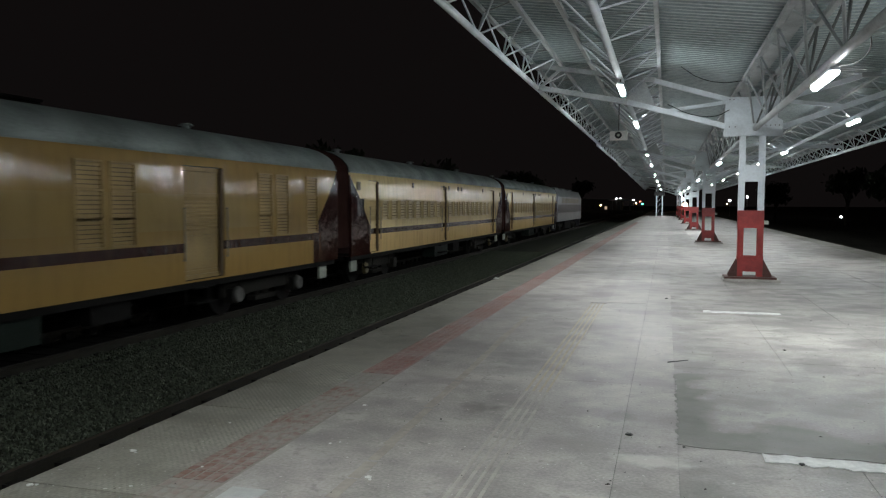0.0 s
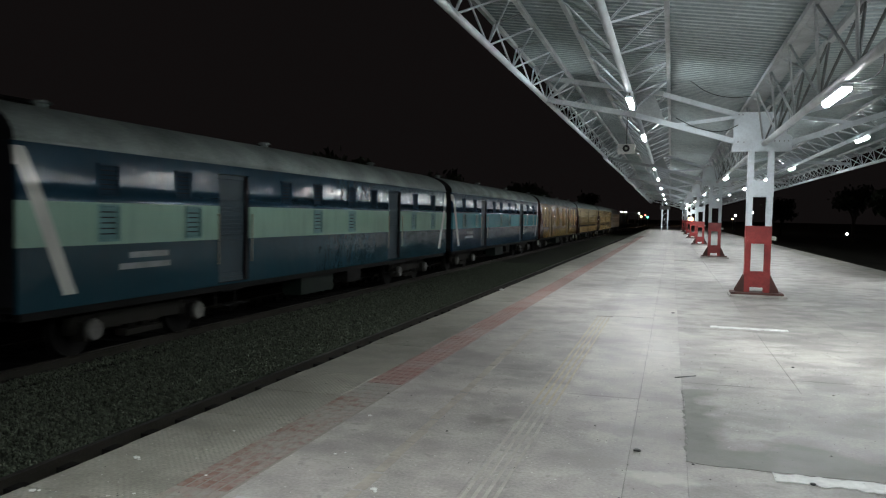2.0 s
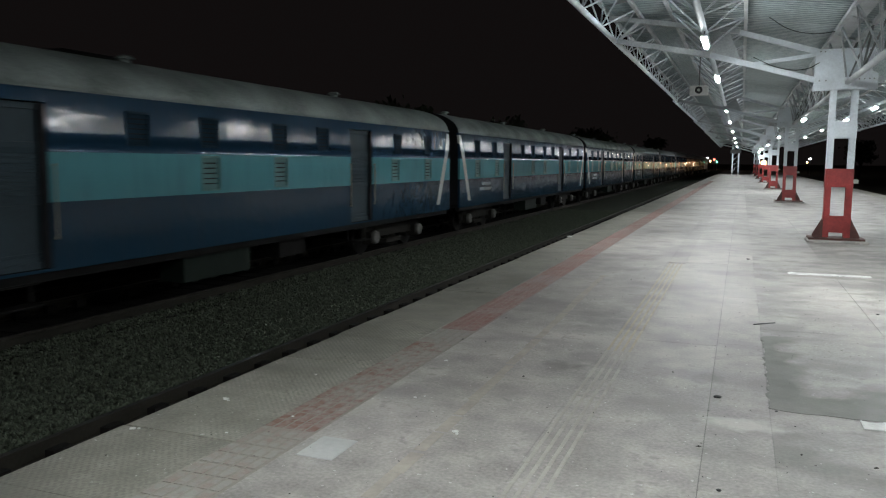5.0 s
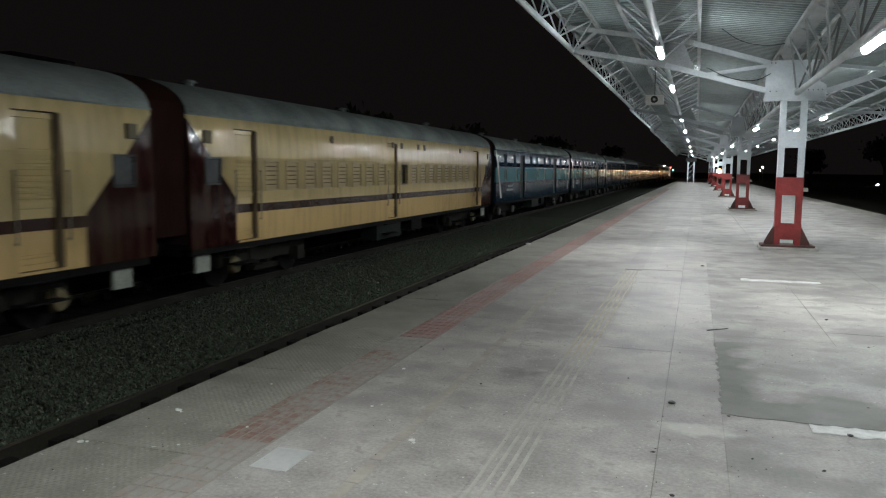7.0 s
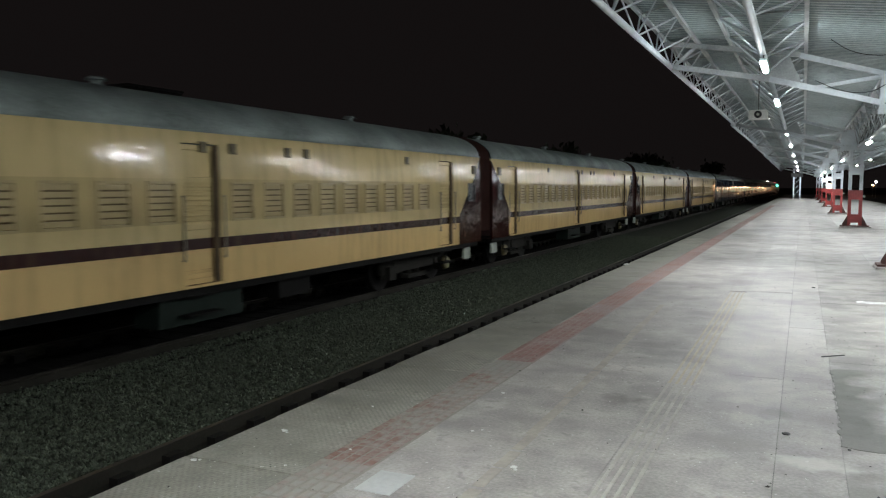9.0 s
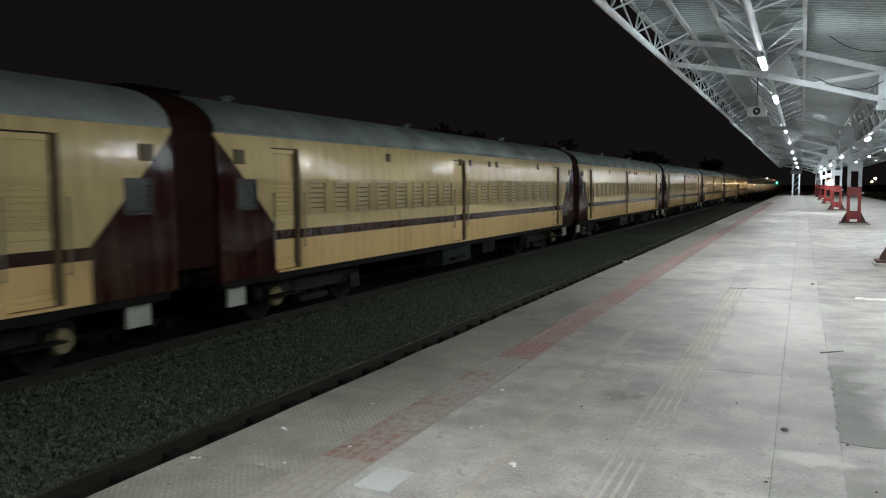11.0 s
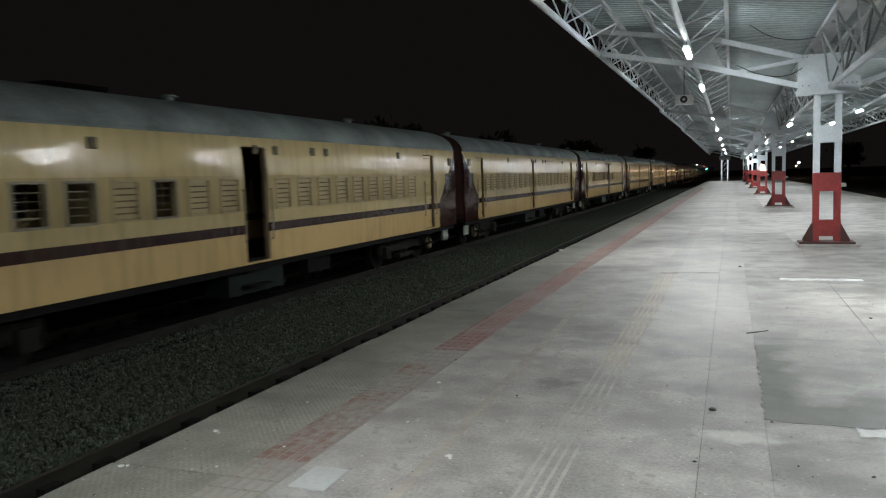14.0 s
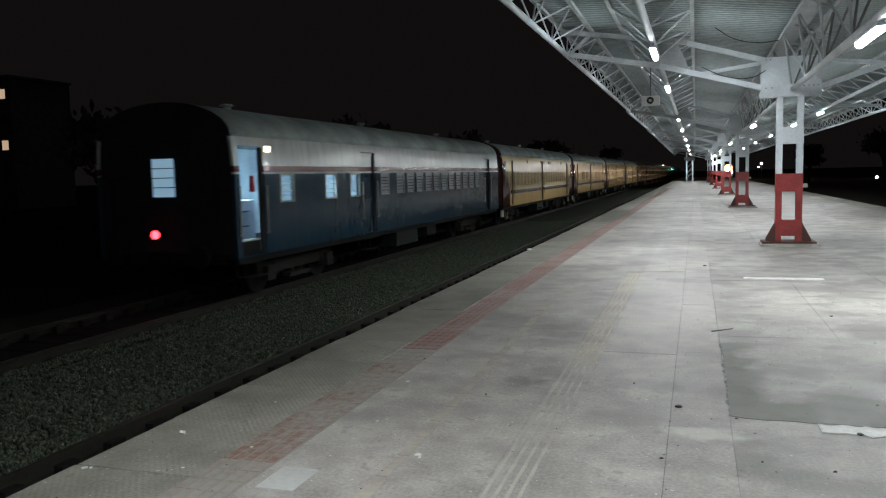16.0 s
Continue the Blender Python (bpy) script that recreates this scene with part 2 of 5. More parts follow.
def concrete(name, colour, vary, damp=False, studs=False, rough=False):
    """Trodden concrete: blotches, damp stains, grit, hairline cracks and specks."""
    m, nt, b, co = begin(name, 0.6)
    geo = nt.nodes.new("ShaderNodeNewGeometry")
    w = geo.outputs["Position"]
    a = noise_at(nt, w, 0.55, 6.0)
    c = noise_at(nt, w, 3.2, 6.0)
    d = noise_at(nt, w, 45.0, 4.0)
    mix = calc(nt, "ADD", calc(nt, "ADD", calc(nt, "MULTIPLY", a, 0.33), calc(nt, "MULTIPLY", c, 0.40)), calc(nt, "MULTIPLY", d, 0.27))
    col = blend(nt, ramp(nt, mix, 0.38, 0.61), tuple(k * 0.54 for k in colour), tuple(k * 1.27 for k in colour))
    stain = ramp(nt, noise_at(nt, w, 1.3, 10.0), 0.52, 0.66)
    col = blend(nt, calc(nt, "MULTIPLY", stain, 0.58), col, tuple(k * 0.45 for k in colour))
    speck = ramp(nt, noise_at(nt, w, 26.0, 2.0), 0.70, 0.73)
    col = blend(nt, calc(nt, "MULTIPLY", speck, 0.5), col, (0.72, 0.72, 0.69))
    vor = put(nt, "ShaderNodeTexVoronoi", Scale=0.7)
    vor.feature = "DISTANCE_TO_EDGE"
    warp = nt.nodes.new("ShaderNodeVectorMath")
    warp.operation = "MULTIPLY_ADD"
    tex = put(nt, "ShaderNodeTexNoise", Scale=2.2, Detail=6.0)
    nt.links.new(w, tex.inputs["Vector"])
    nt.links.new(tex.outputs["Color"], warp.inputs[0])
    warp.inputs[1].default_value = (0.5, 0.5, 0.5)
    nt.links.new(w, warp.inputs[2])
    nt.links.new(warp.outputs[0], vor.inputs["Vector"])
    crack = calc(nt, "MULTIPLY", calc(nt, "LESS_THAN", vor.outputs["Distance"], 0.006), ramp(nt, a, 0.5, 0.6))
    col = blend(nt, calc(nt, "MULTIPLY", crack, 0.32), col, (0.06, 0.06, 0.055))
    sep = nt.nodes.new("ShaderNodeSeparateXYZ")
    nt.links.new(w, sep.inputs[0])
    grit = ramp(nt, noise_at(nt, w, 11.0, 10.0), 0.56, 0.66)
    col = blend(nt, calc(nt, "MULTIPLY", grit, calc(nt, "MULTIPLY", ramp(nt, c, 0.46, 0.62), 0.5)), col, tuple(k * 0.42 for k in colour))
    if damp:
        rag = calc(nt, "MULTIPLY_ADD", noise_at(nt, w, 2.4, 8.0), 1.5, -0.75)
        near_side = calc(nt, "SUBTRACT", 1.0, ramp(nt, calc(nt, "SUBTRACT", sep.outputs[1], rag), 5.84, 6.16))
        near_left = calc(nt, "SUBTRACT", 1.0, ramp(nt, calc(nt, "SUBTRACT", sep.outputs[0], calc(nt, "MULTIPLY", rag, 0.6)), 0.38, 0.58))
        wet = calc(nt, "MAXIMUM", near_side, near_left)
        col = blend(nt, calc(nt, "MULTIPLY", wet, calc(nt, "MULTIPLY_ADD", c, 0.7, 0.5)), col, (0.070, 0.070, 0.052))
    for x, y, rx, ry, k in STAINS:
        dx = calc(nt, "MULTIPLY", calc(nt, "SUBTRACT", sep.outputs[0], x), 1 / rx)
        dy = calc(nt, "MULTIPLY", calc(nt, "SUBTRACT", sep.outputs[1], y), 1 / ry)
        far = calc(nt, "SQRT", calc(nt, "ADD", calc(nt, "MULTIPLY", dx, dx), calc(nt, "MULTIPLY", dy, dy)))
        spot = calc(nt, "SUBTRACT", 1.0, ramp(nt, calc(nt, "MULTIPLY_ADD", calc(nt, "SUBTRACT", noise_at(nt, w, 6.0, 8.0), 0.5), 2.2, far), 0.45, 1.05))
        col = blend(nt, calc(nt, "MULTIPLY", spot, abs(k)), col, (0.62, 0.60, 0.57) if k > 0 else (0.085, 0.083, 0.074))
    if rough:
        blot = ramp(nt, noise_at(nt, w, 1.9, 12.0, (0.8, 0.9, 1)), 0.51, 0.62)
        col = blend(nt, calc(nt, "MULTIPLY", blot, 0.55), col, (0.105, 0.103, 0.092))
    if studs:
        ax = calc(nt, "SINE", calc(nt, "MULTIPLY", sep.outputs[0], 150.0))
        ay = calc(nt, "SINE", calc(nt, "MULTIPLY", sep.outputs[1], 120.0))
        dot = calc(nt, "GREATER_THAN", calc(nt, "MULTIPLY", ax, ay), 0.35)
        dot = calc(nt, "MULTIPLY", dot, ramp(nt, a, 0.35, 0.6))
        col = blend(nt, calc(nt, "MULTIPLY", dot, 0.65), col, tuple(k * 0.45 for k in colour))
    if vary:
        oi = nt.nodes.new("ShaderNodeObjectInfo")
        k = calc(nt, "MULTIPLY_ADD", oi.outputs["Random"], 2 * vary, 1 - vary)
        grey = nt.nodes.new("ShaderNodeCombineColor")
        for i in range(3):
            nt.links.new(k, grey.inputs[i])
        col = blend(nt, 1.0, col, grey.outputs[0], "MULTIPLY")
    nt.links.new(col, b.inputs["Base Color"])
    nt.links.new(calc(nt, "MULTIPLY_ADD", c, 0.35, 0.40), b.inputs["Roughness"])
    bp = put(nt, "ShaderNodeBump", Strength=0.2, Distance=0.008)
    nt.links.new(calc(nt, "ADD", d, calc(nt, "MULTIPLY", c, 0.25)), bp.inputs["Height"])
    nt.links.new(bp.outputs[0], b.inputs["Normal"])
    return m


M_CONC = concrete("platform_concrete", (0.318, 0.298, 0.278), 0.09)
M_PATCH = concrete("rough_patch", (0.300, 0.285, 0.260), 0.0, damp=True, rough=True)
M_ROUGH = concrete("rough_concrete", (0.312, 0.294, 0.272), 0.05, rough=True)
M_COPING = concrete("coping_concrete", (0.245, 0.235, 0.200), 0.08, studs=True)
M_JOINT = concrete("joint_bed", (0.15, 0.145, 0.13), 0.0)


def worn_red(name, red, grey, lo, hi):
    """Red tactile tiles under trodden-in grey dirt."""
    m, nt, b, co = begin(name, 0.7)
    geo = nt.nodes.new("ShaderNodeNewGeometry")
    w = geo.outputs["Position"]
    dirt = ramp(nt, calc(nt, "MULTIPLY_ADD", noise_at(nt, w, 14.0, 5.0), 0.45, calc(nt, "MULTIPLY", noise_at(nt, w, 1.1, 5.0), 0.55)), lo, hi)
    oi = nt.nodes.new("ShaderNodeObjectInfo")
    k = calc(nt, "MULTIPLY_ADD", oi.outputs["Random"], 0.25, 0.0)
    col = blend(nt, calc(nt, "MINIMUM", calc(nt, "ADD", dirt, k), 1.0), red, grey)
    finish(nt, b, co, col, 0.7, 0.2, 60.0)
    return m


M_REDTILE = worn_red("red_tactile", (0.205, 0.080, 0.066), (0.27, 0.22, 0.20), 0.36, 0.72)
M_REDMID = worn_red("patchy_red_tactile", (0.185, 0.088, 0.070), (0.27, 0.248, 0.222), 0.42, 0.58)
M_REDLOW = surface("dirty_tile_bed", (0.255, 0.235, 0.205), 0.7, dark=0.75)
M_REDBASE = worn_red("red_tile_bed", (0.21, 0.125, 0.11), (0.27, 0.225, 0.21), 0.25, 0.65)
M_REDDIRTY = worn_red("dirty_red_tactile", (0.22, 0.12, 0.105), (0.26, 0.25, 0.225), 0.30, 0.58)
M_YELTILE = surface("worn_yellow_tactile", (0.385, 0.335, 0.25), 0.7, dark=0.8, coarse=2.0, vary=0.1)
M_YELWORN = surface("trodden_yellow_tactile", (0.355, 0.335, 0.30), 0.7, dark=0.8, coarse=2.0, vary=0.1)
M_FADED = surface("worn_line_paint", (0.335, 0.305, 0.262), 0.7, dark=0.75, coarse=4.0)
M_DIRT = surface("dirt", (0.045, 0.043, 0.036), 0.9)
M_MORTAR = surface("pale_mortar", (0.42, 0.43, 0.42), 0.6, dark=0.85)
M_WHITE = surface("white_remnant", (0.72, 0.73, 0.71), 0.7, dark=0.6, coarse=6.0)


# ---- building blocks ----
def box(bm, x0, x1, y0, y1, z0, z1):
    v = [bm.verts.new((x, y, z)) for x in (x0, x1) for y in (y0, y1) for z in (z0, z1)]
    for f in ((0, 1, 3, 2), (4, 6, 7, 5), (0, 4, 5, 1), (2, 3, 7, 6), (0, 2, 6, 4), (1, 5, 7, 3)):
        bm.faces.new([v[i] for i in f])
    return bm


def chamfered(bm, x0, x1, y0, y1, z0, z1, c):
    """A slab with a chamfered upper rim."""
    ring = lambda d, z: [bm.verts.new(p) for p in ((x0 + d, y0 + d, z), (x1 - d, y0 + d, z), (x1 - d, y1 - d, z), (x0 + d, y1 - d, z))]
    a, b, t = ring(0, z0), ring(0, z1 - c), ring(c, z1)
    for lo, hi in ((a, b), (b, t)):
        for i in range(4):
            bm.faces.new((lo[i], lo[(i + 1) % 4], hi[(i + 1) % 4], hi[i]))
    bm.faces.new(t), bm.faces.new(a[::-1])
    return bm


def rod(bm, p, q, r, n=8, r2=None):
    p, q = Vector(p), Vector(q)
    turn = (q - p).to_track_quat("Z", "Y").to_matrix()
    ends = []
    for c, rad in ((p, r), (q, r if r2 is None else r2)):
        ends.append([bm.verts.new(c + turn @ Vector((rad * math.cos(2 * math.pi * i / n), rad * math.sin(2 * math.pi * i / n), 0))) for i in range(n)])
    for i in range(n):
        f = bm.faces.new((ends[0][i], ends[0][(i + 1) % n], ends[1][(i + 1) % n], ends[1][i]))
        f.smooth = n > 6
    bm.faces.new(ends[0][::-1]), bm.faces.new(ends[1])
    return bm


def beam(bm, p, q, w, h):
    """A straight box member from p to q, w wide along y or x and h deep."""
    p, q = Vector(p), Vector(q)
    d = (q - p).normalized()
    side = Vector((0, 1, 0)) if abs(d.y) < 0.9 else Vector((1, 0, 0))
    up = d.cross(side).normalized()
    side = up.cross(d).normalized()
    ends = [[bm.verts.new(c + side * (w / 2 * s) + up * (h / 2 * t)) for s, t in ((-1, -1), (1, -1), (1, 1), (-1, 1))] for c in (p, q)]
    for i in range(4):
        bm.faces.new((ends[0][i], ends[0][(i + 1) % 4], ends[1][(i + 1) % 4], ends[1][i]))
    bm.faces.new(ends[0][::-1]), bm.faces.new(ends[1])
    return bm


def prism(bm, outline, y0, y1):
    """An outline of (x, z) pairs drawn out along y."""
    a = [bm.verts.new((x, y0, z)) for x, z in outline]
    b = [bm.verts.new((x, y1, z)) for x, z in outline]
    n = len(outline)
    for i in range(n):
        bm.faces.new((a[i], a[(i + 1) % n], b[(i + 1) % n], b[i]))
    bm.faces.new(a[::-1]), bm.faces.new(b)
    return bm


def mesh(name, bm, material):
    bmesh.ops.recalc_face_normals(bm, faces=bm.faces)
    me = bpy.data.meshes.new(name)
    bm.to_mesh(me)
    bm.free()
    me.materials.append(material)
    return me


def part(name, bm, material, parent, label="", at=None):
    """One mesh object under a thing or a part; bm may be a finished mesh."""
    me = bm if isinstance(bm, bpy.types.Mesh) else mesh(name, bm, material)
    ob = new(name, me)
    ob.parent = parent
    if at is not None:
        ob.matrix_basis = at
    if label:
        ob["label"] = label
    return ob


def thing(name, label, category, at=None, group="", kind=""):
    ob = new(name)
    ob.empty_display_size = 0.2
    if at is not None:
        ob.matrix_basis = at
    return tagged(ob, label, category, group, kind)


def solid(name, bm, material, label, category="", group="", kind="", at=None):
    ob = new(name, mesh(name, bm, material))
    if at is not None:
        ob.matrix_basis = at
    return tagged(ob, label, category, group, kind)


def B():
    return bmesh.new()


rng = random.Random(7)

# ---- ground and tracks ----
solid("ground", box(B(), -2500, 2500, -2500, 2500, -1.6, -1.30), M_EARTH, "dark bare earth beside the railway at night", kind="structure")


def ballast_bed(x0, x1, top, label):
    bm = B()
    prism(bm, [(x0 - 0.6, -1.32), (x0, top), (x1, top), (x1 + 0.6, -1.32)], -120, 420)
    return solid("ballast_bed", bm, M_BALLAST, label, kind="structure")


ballast_bed(-13.2, -3.62, RAIL - 0.20, "dark grey crushed stone bed under two tracks")
ballast_bed(7.4, 10.4, RAIL - 0.20, "dark crushed stone bed under the far track")

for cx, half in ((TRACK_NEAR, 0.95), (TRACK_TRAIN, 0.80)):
    solid("oily_shaded_bed", box(B(), cx - half, cx + half, -120, 420, RAIL - 0.25, RAIL - 0.188), M_OILY_SHADE, "oily ballast between the rails with shade put into its black colour", kind="structure")

RAIL_SHAPE = [(-0.07, 0), (0.07, 0), (0.07, 0.012), (0.012, 0.03), (0.012, 0.125), (0.034, 0.135), (0.034, 0.17), (-0.034, 0.17), (-0.034, 0.135), (-0.012, 0.125), (-0.012, 0.03), (-0.07, 0.012)]


def track(cx, y0, y1, label):
    t = thing("railway_track", label, "track", pose(cx, 0, RAIL - 0.17), kind="structure")
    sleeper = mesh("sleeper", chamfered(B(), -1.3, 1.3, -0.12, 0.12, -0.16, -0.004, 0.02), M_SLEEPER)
    clip = B()
    for s in (-1, 1):
        for k in (-1, 1):
            rod(clip, (s * 0.84 + k * 0.08, -0.06, 0.02), (s * 0.84 + k * 0.12, 0.06, 0.05), 0.018, 6)
            box(clip, s * 0.84 + k * 0.10 - 0.03, s * 0.84 + k * 0.10 + 0.03, -0.05, 0.05, 0.0, 0.045)
        box(clip, s * 0.86 - s * 0.16 - 0.05, s * 0.86 - s * 0.16 + 0.05, -0.10, 0.10, 0.0, 0.125)
    clip = mesh("rail_clip", clip, M_SLEEPER)
    for s in (-1, 1):
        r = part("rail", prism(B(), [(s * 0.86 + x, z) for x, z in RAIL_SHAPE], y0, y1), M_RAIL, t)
        part("rail_head", box(B(), s * 0.86 - 0.03, s * 0.86 + 0.03, y0, y1, 0.1702, 0.173), M_RAILHEAD, r, "worn bright running surface")
    return t, sleeper, clip


def lay_sleepers(t, sleeper, clip, y0, y1):
    y = y0
    while y < y1:
        s = part("sleeper", sleeper, None, t, at=pose(0, y, 0))
        part("rail_clip", clip, None, s)
        y += 0.62


near_track = track(TRACK_NEAR, -120, 420, "empty track beside the platform with rusty dark rails")
train_track = track(TRACK_TRAIN, -500, 700, "track carrying the passing train on dark ballast")
right_track = track(TRACK_RIGHT, -60, 700, "dark track along the far side of the platform")


def stones():
    """Loose crushed stones over the near ballast."""
    base = [(1, 0, 0), (-0.9, 0.2, 0), (0.1, 1, 0), (0, -0.9, 0.1), (0.1, 0, 0.8), (0, 0.1, -0.7)]
    tri = [(0, 2, 4), (2, 1, 4), (1, 3, 4), (3, 0, 4), (2, 0, 5), (1, 2, 5), (3, 1, 5), (0, 3, 5)]
    verts, faces = [], []
    for i in range(62000):
        y = 3.0 + 40.0 * rng.random() ** 1.6
        x = -9.16 + 3.52 * rng.random()
        s = rng.uniform(0.016, 0.040)
        e = Euler((rng.random() * 6.3, rng.random() * 6.3, rng.random() * 6.3)).to_matrix()
        o = len(verts)
        c = Vector((x, y, RAIL - 0.188 + rng.random() * 0.03 + (0.03 if x < -8.7 else 0)))
        verts.extend([tuple(c + e @ (Vector(p) * s * rng.uniform(0.7, 1.2))) for p in base])
        faces.extend([tuple(o + k for k in f) for f in tri])
    me = bpy.data.meshes.new("ballast_stones")
    me.from_pydata(verts, [], faces)
    me.materials.append(M_STONE)
    tagged(new("ballast_stones", me), "loose dark grey crushed stones between the tracks", "ballast", kind="stuff")


stones()

# ---- platform ----
P0, P1 = -45.0, 190.0
platform = thing("platform", "long grey concrete island platform with worn slabs", "platform", kind="structure")
part("platform_core", box(B(), EDGE_L + 0.06, EDGE_R - 0.06, P0, P1, -1.31, -0.035), M_WALL, platform, "dark stained platform wall")
part("joint_bed", box(B(), EDGE_L + 0.05, EDGE_R - 0.05, P0, P1, -0.035, -0.005), M_JOINT, platform, "dirt-filled joints between slabs")

STRIPS = [(-2.63, -2.27, 0.3), (-2.269, -1.041, 2.9), (-1.04, -0.785, 0.3), (-0.784, -0.1525, 2.2), (-0.147, 0.2205, 2.6), (0.2215, 1.283, 2.4), (1.285, 2.465, 2.6), (2.467, 4.2, 3.0), (4.202, 6.256, 3.0)]

# ---- columns ----
def column(at):
    t = thing("platform_column", "white steel twin-leg column with red lower part on a concrete plinth", "column", at, "columns along the platform")
    plinth = chamfered(B(), -0.545, 0.585, -0.36, 0.36, -0.03, 0.055, 0.02)
    part("plinth", plinth, M_CONC, t, "low rough concrete plinth")
    part("base_plate", box(B(), -0.515, 0.515, -0.30, 0.30, 0.055, 0.095), M_RUST, t, "brown steel base plate")
    for s in (-1, 1):
        x = s * 0.196
        for lo, hi, mat_, lab in ((0.095, 1.48, M_RED, "red painted leg"), (1.48, 3.12, M_STEEL_W, "white painted leg")):
            bm = B()
            w = 0.058
            box(bm, x - w, x + w, -0.10, -0.088, lo, hi), box(bm, x - w, x + w, 0.088, 0.10, lo, hi)
            box(bm, x + s * w - s * 0.012 if s > 0 else x - w, x + w if s > 0 else x - w + 0.012, -0.088, 0.088, lo, hi)
            part("leg", bm, mat_, t, lab)
        for y in (-0.115, 0.105):
            bm = B()
            a, b = s * 0.254, s * 0.43
            v = [bm.verts.new(p) for yy in (y, y + 0.012) for p in ((a, yy, 0.095), (b, yy, 0.095), (b, yy, 0.14), (a, yy, 0.48))]
            for f in ((0, 1, 2, 3), (7, 6, 5, 4), (0, 4, 5, 1), (1, 5, 6, 2), (2, 6, 7, 3), (3, 7, 4, 0)):
                bm.faces.new([v[i] for i in f])
            part("base_gusset", bm, M_RUST, t, "flared brown base gusset")
    for z0, z1, mat_ in ((0.20, 0.53, M_RED), (1.12, 1.49, M_RED), (2.10, 2.44, M_STEEL_W)):
        for y0 in (-0.112, 0.101):
            bm = box(B(), -0.259, 0.259, y0, y0 + 0.011, z0, z1)
            part("batten_plate", bm, mat_, t)
        if z1 != 0.53:
            bm = B()
            for s in (-1, 1):
                for z in (z0 + 0.06, z1 - 0.06):
                    rod(bm, (s * 0.20, -0.124, z), (s * 0.20, -0.111, z), 0.014, 6)
            part("bolt_row", bm, mat_, t)
    part("switch_box", chamfered(B(), 0.256, 0.345, -0.12, -0.02, 1.20, 1.28, 0.01), M_PLATE, t, "small white junction box")
    for y0 in (-0.14, 0.128):
        plate = prism(B(), [(-0.57, 3.10), (0.56, 3.10), (0.57, 3.36), (0.46, 3.42), (0.50, 3.86), (-0.55, 3.86)], y0, y0 + 0.012)
        part("gusset_plate", plate, M_STEEL_W, t, "large white gusset plate")
        part("edge_plate", box(B(), -0.58, 0.57, y0 - 0.010, y0 + 0.022, 3.06, 3.16), M_STEEL_W, t)
    bm = B()
    for x in (-0.48, -0.36, 0.24, 0.33, 0.42, 0.5):
        rod(bm, (x, -0.156, 3.24 + (0.02 if x > 0 else 0)), (x, -0.139, 3.24 + (0.02 if x > 0 else 0)), 0.014, 6)
    for x in (-0.48, -0.40, 0.40):
        rod(bm, (x, -0.156, 3.81), (x, -0.139, 3.81), 0.014, 6)
    part("bolt_row", bm, M_STEEL_D, t)
    return t


# ---- canopy frames ----
LEFT_SHEET = lambda x: 4.33 + (1.6 - x) * 0.122
RIGHT_SHEET = lambda x: 4.33 + (x - 2.1) * 0.012


def canopy_frame(at):
    t = thing("canopy_frame", "white steel cantilever arms of the butterfly canopy", "roof frame", at, "canopy frames above the columns")
    m = M_STEEL_W
    low = [(-0.55, 3.26), (-2.62, 3.84), (-4.60, 4.22)]
    # outer length in grey: its shade beyond the lamp is put into the colour
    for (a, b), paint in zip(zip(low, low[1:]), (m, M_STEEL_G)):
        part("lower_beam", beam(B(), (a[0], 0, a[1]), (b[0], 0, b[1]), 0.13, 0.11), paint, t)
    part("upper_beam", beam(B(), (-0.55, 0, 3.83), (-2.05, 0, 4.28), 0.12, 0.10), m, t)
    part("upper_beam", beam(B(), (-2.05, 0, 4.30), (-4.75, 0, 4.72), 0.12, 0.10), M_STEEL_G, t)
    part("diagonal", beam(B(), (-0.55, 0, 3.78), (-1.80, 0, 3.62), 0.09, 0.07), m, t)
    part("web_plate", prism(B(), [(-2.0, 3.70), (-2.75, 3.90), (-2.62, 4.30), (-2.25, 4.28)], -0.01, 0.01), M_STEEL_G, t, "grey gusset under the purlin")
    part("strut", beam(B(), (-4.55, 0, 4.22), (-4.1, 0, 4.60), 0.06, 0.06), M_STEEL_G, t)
    low = [(0.55, 3.24), (3.03, 4.06), (5.10, 3.98)]
    for a, b in zip(low, low[1:]):
        part("lower_beam", beam(B(), (a[0], 0, a[1]), (b[0], 0, b[1]), 0.13, 0.11), m, t)
    part("upper_beam", beam(B(), (0.5, 0, 3.80), (2.0, 0, 4.22), 0.12, 0.10), m, t)
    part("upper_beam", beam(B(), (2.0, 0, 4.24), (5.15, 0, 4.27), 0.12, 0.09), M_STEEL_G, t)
    part("diagonal", beam(B(), (0.5, 0, 3.78), (1.75, 0, 3.62), 0.09, 0.07), m, t)
    part("web_plate", prism(B(), [(2.55, 3.90), (3.25, 4.06), (3.15, 4.24), (2.75, 4.24)], -0.01, 0.01), m, t)
    return t


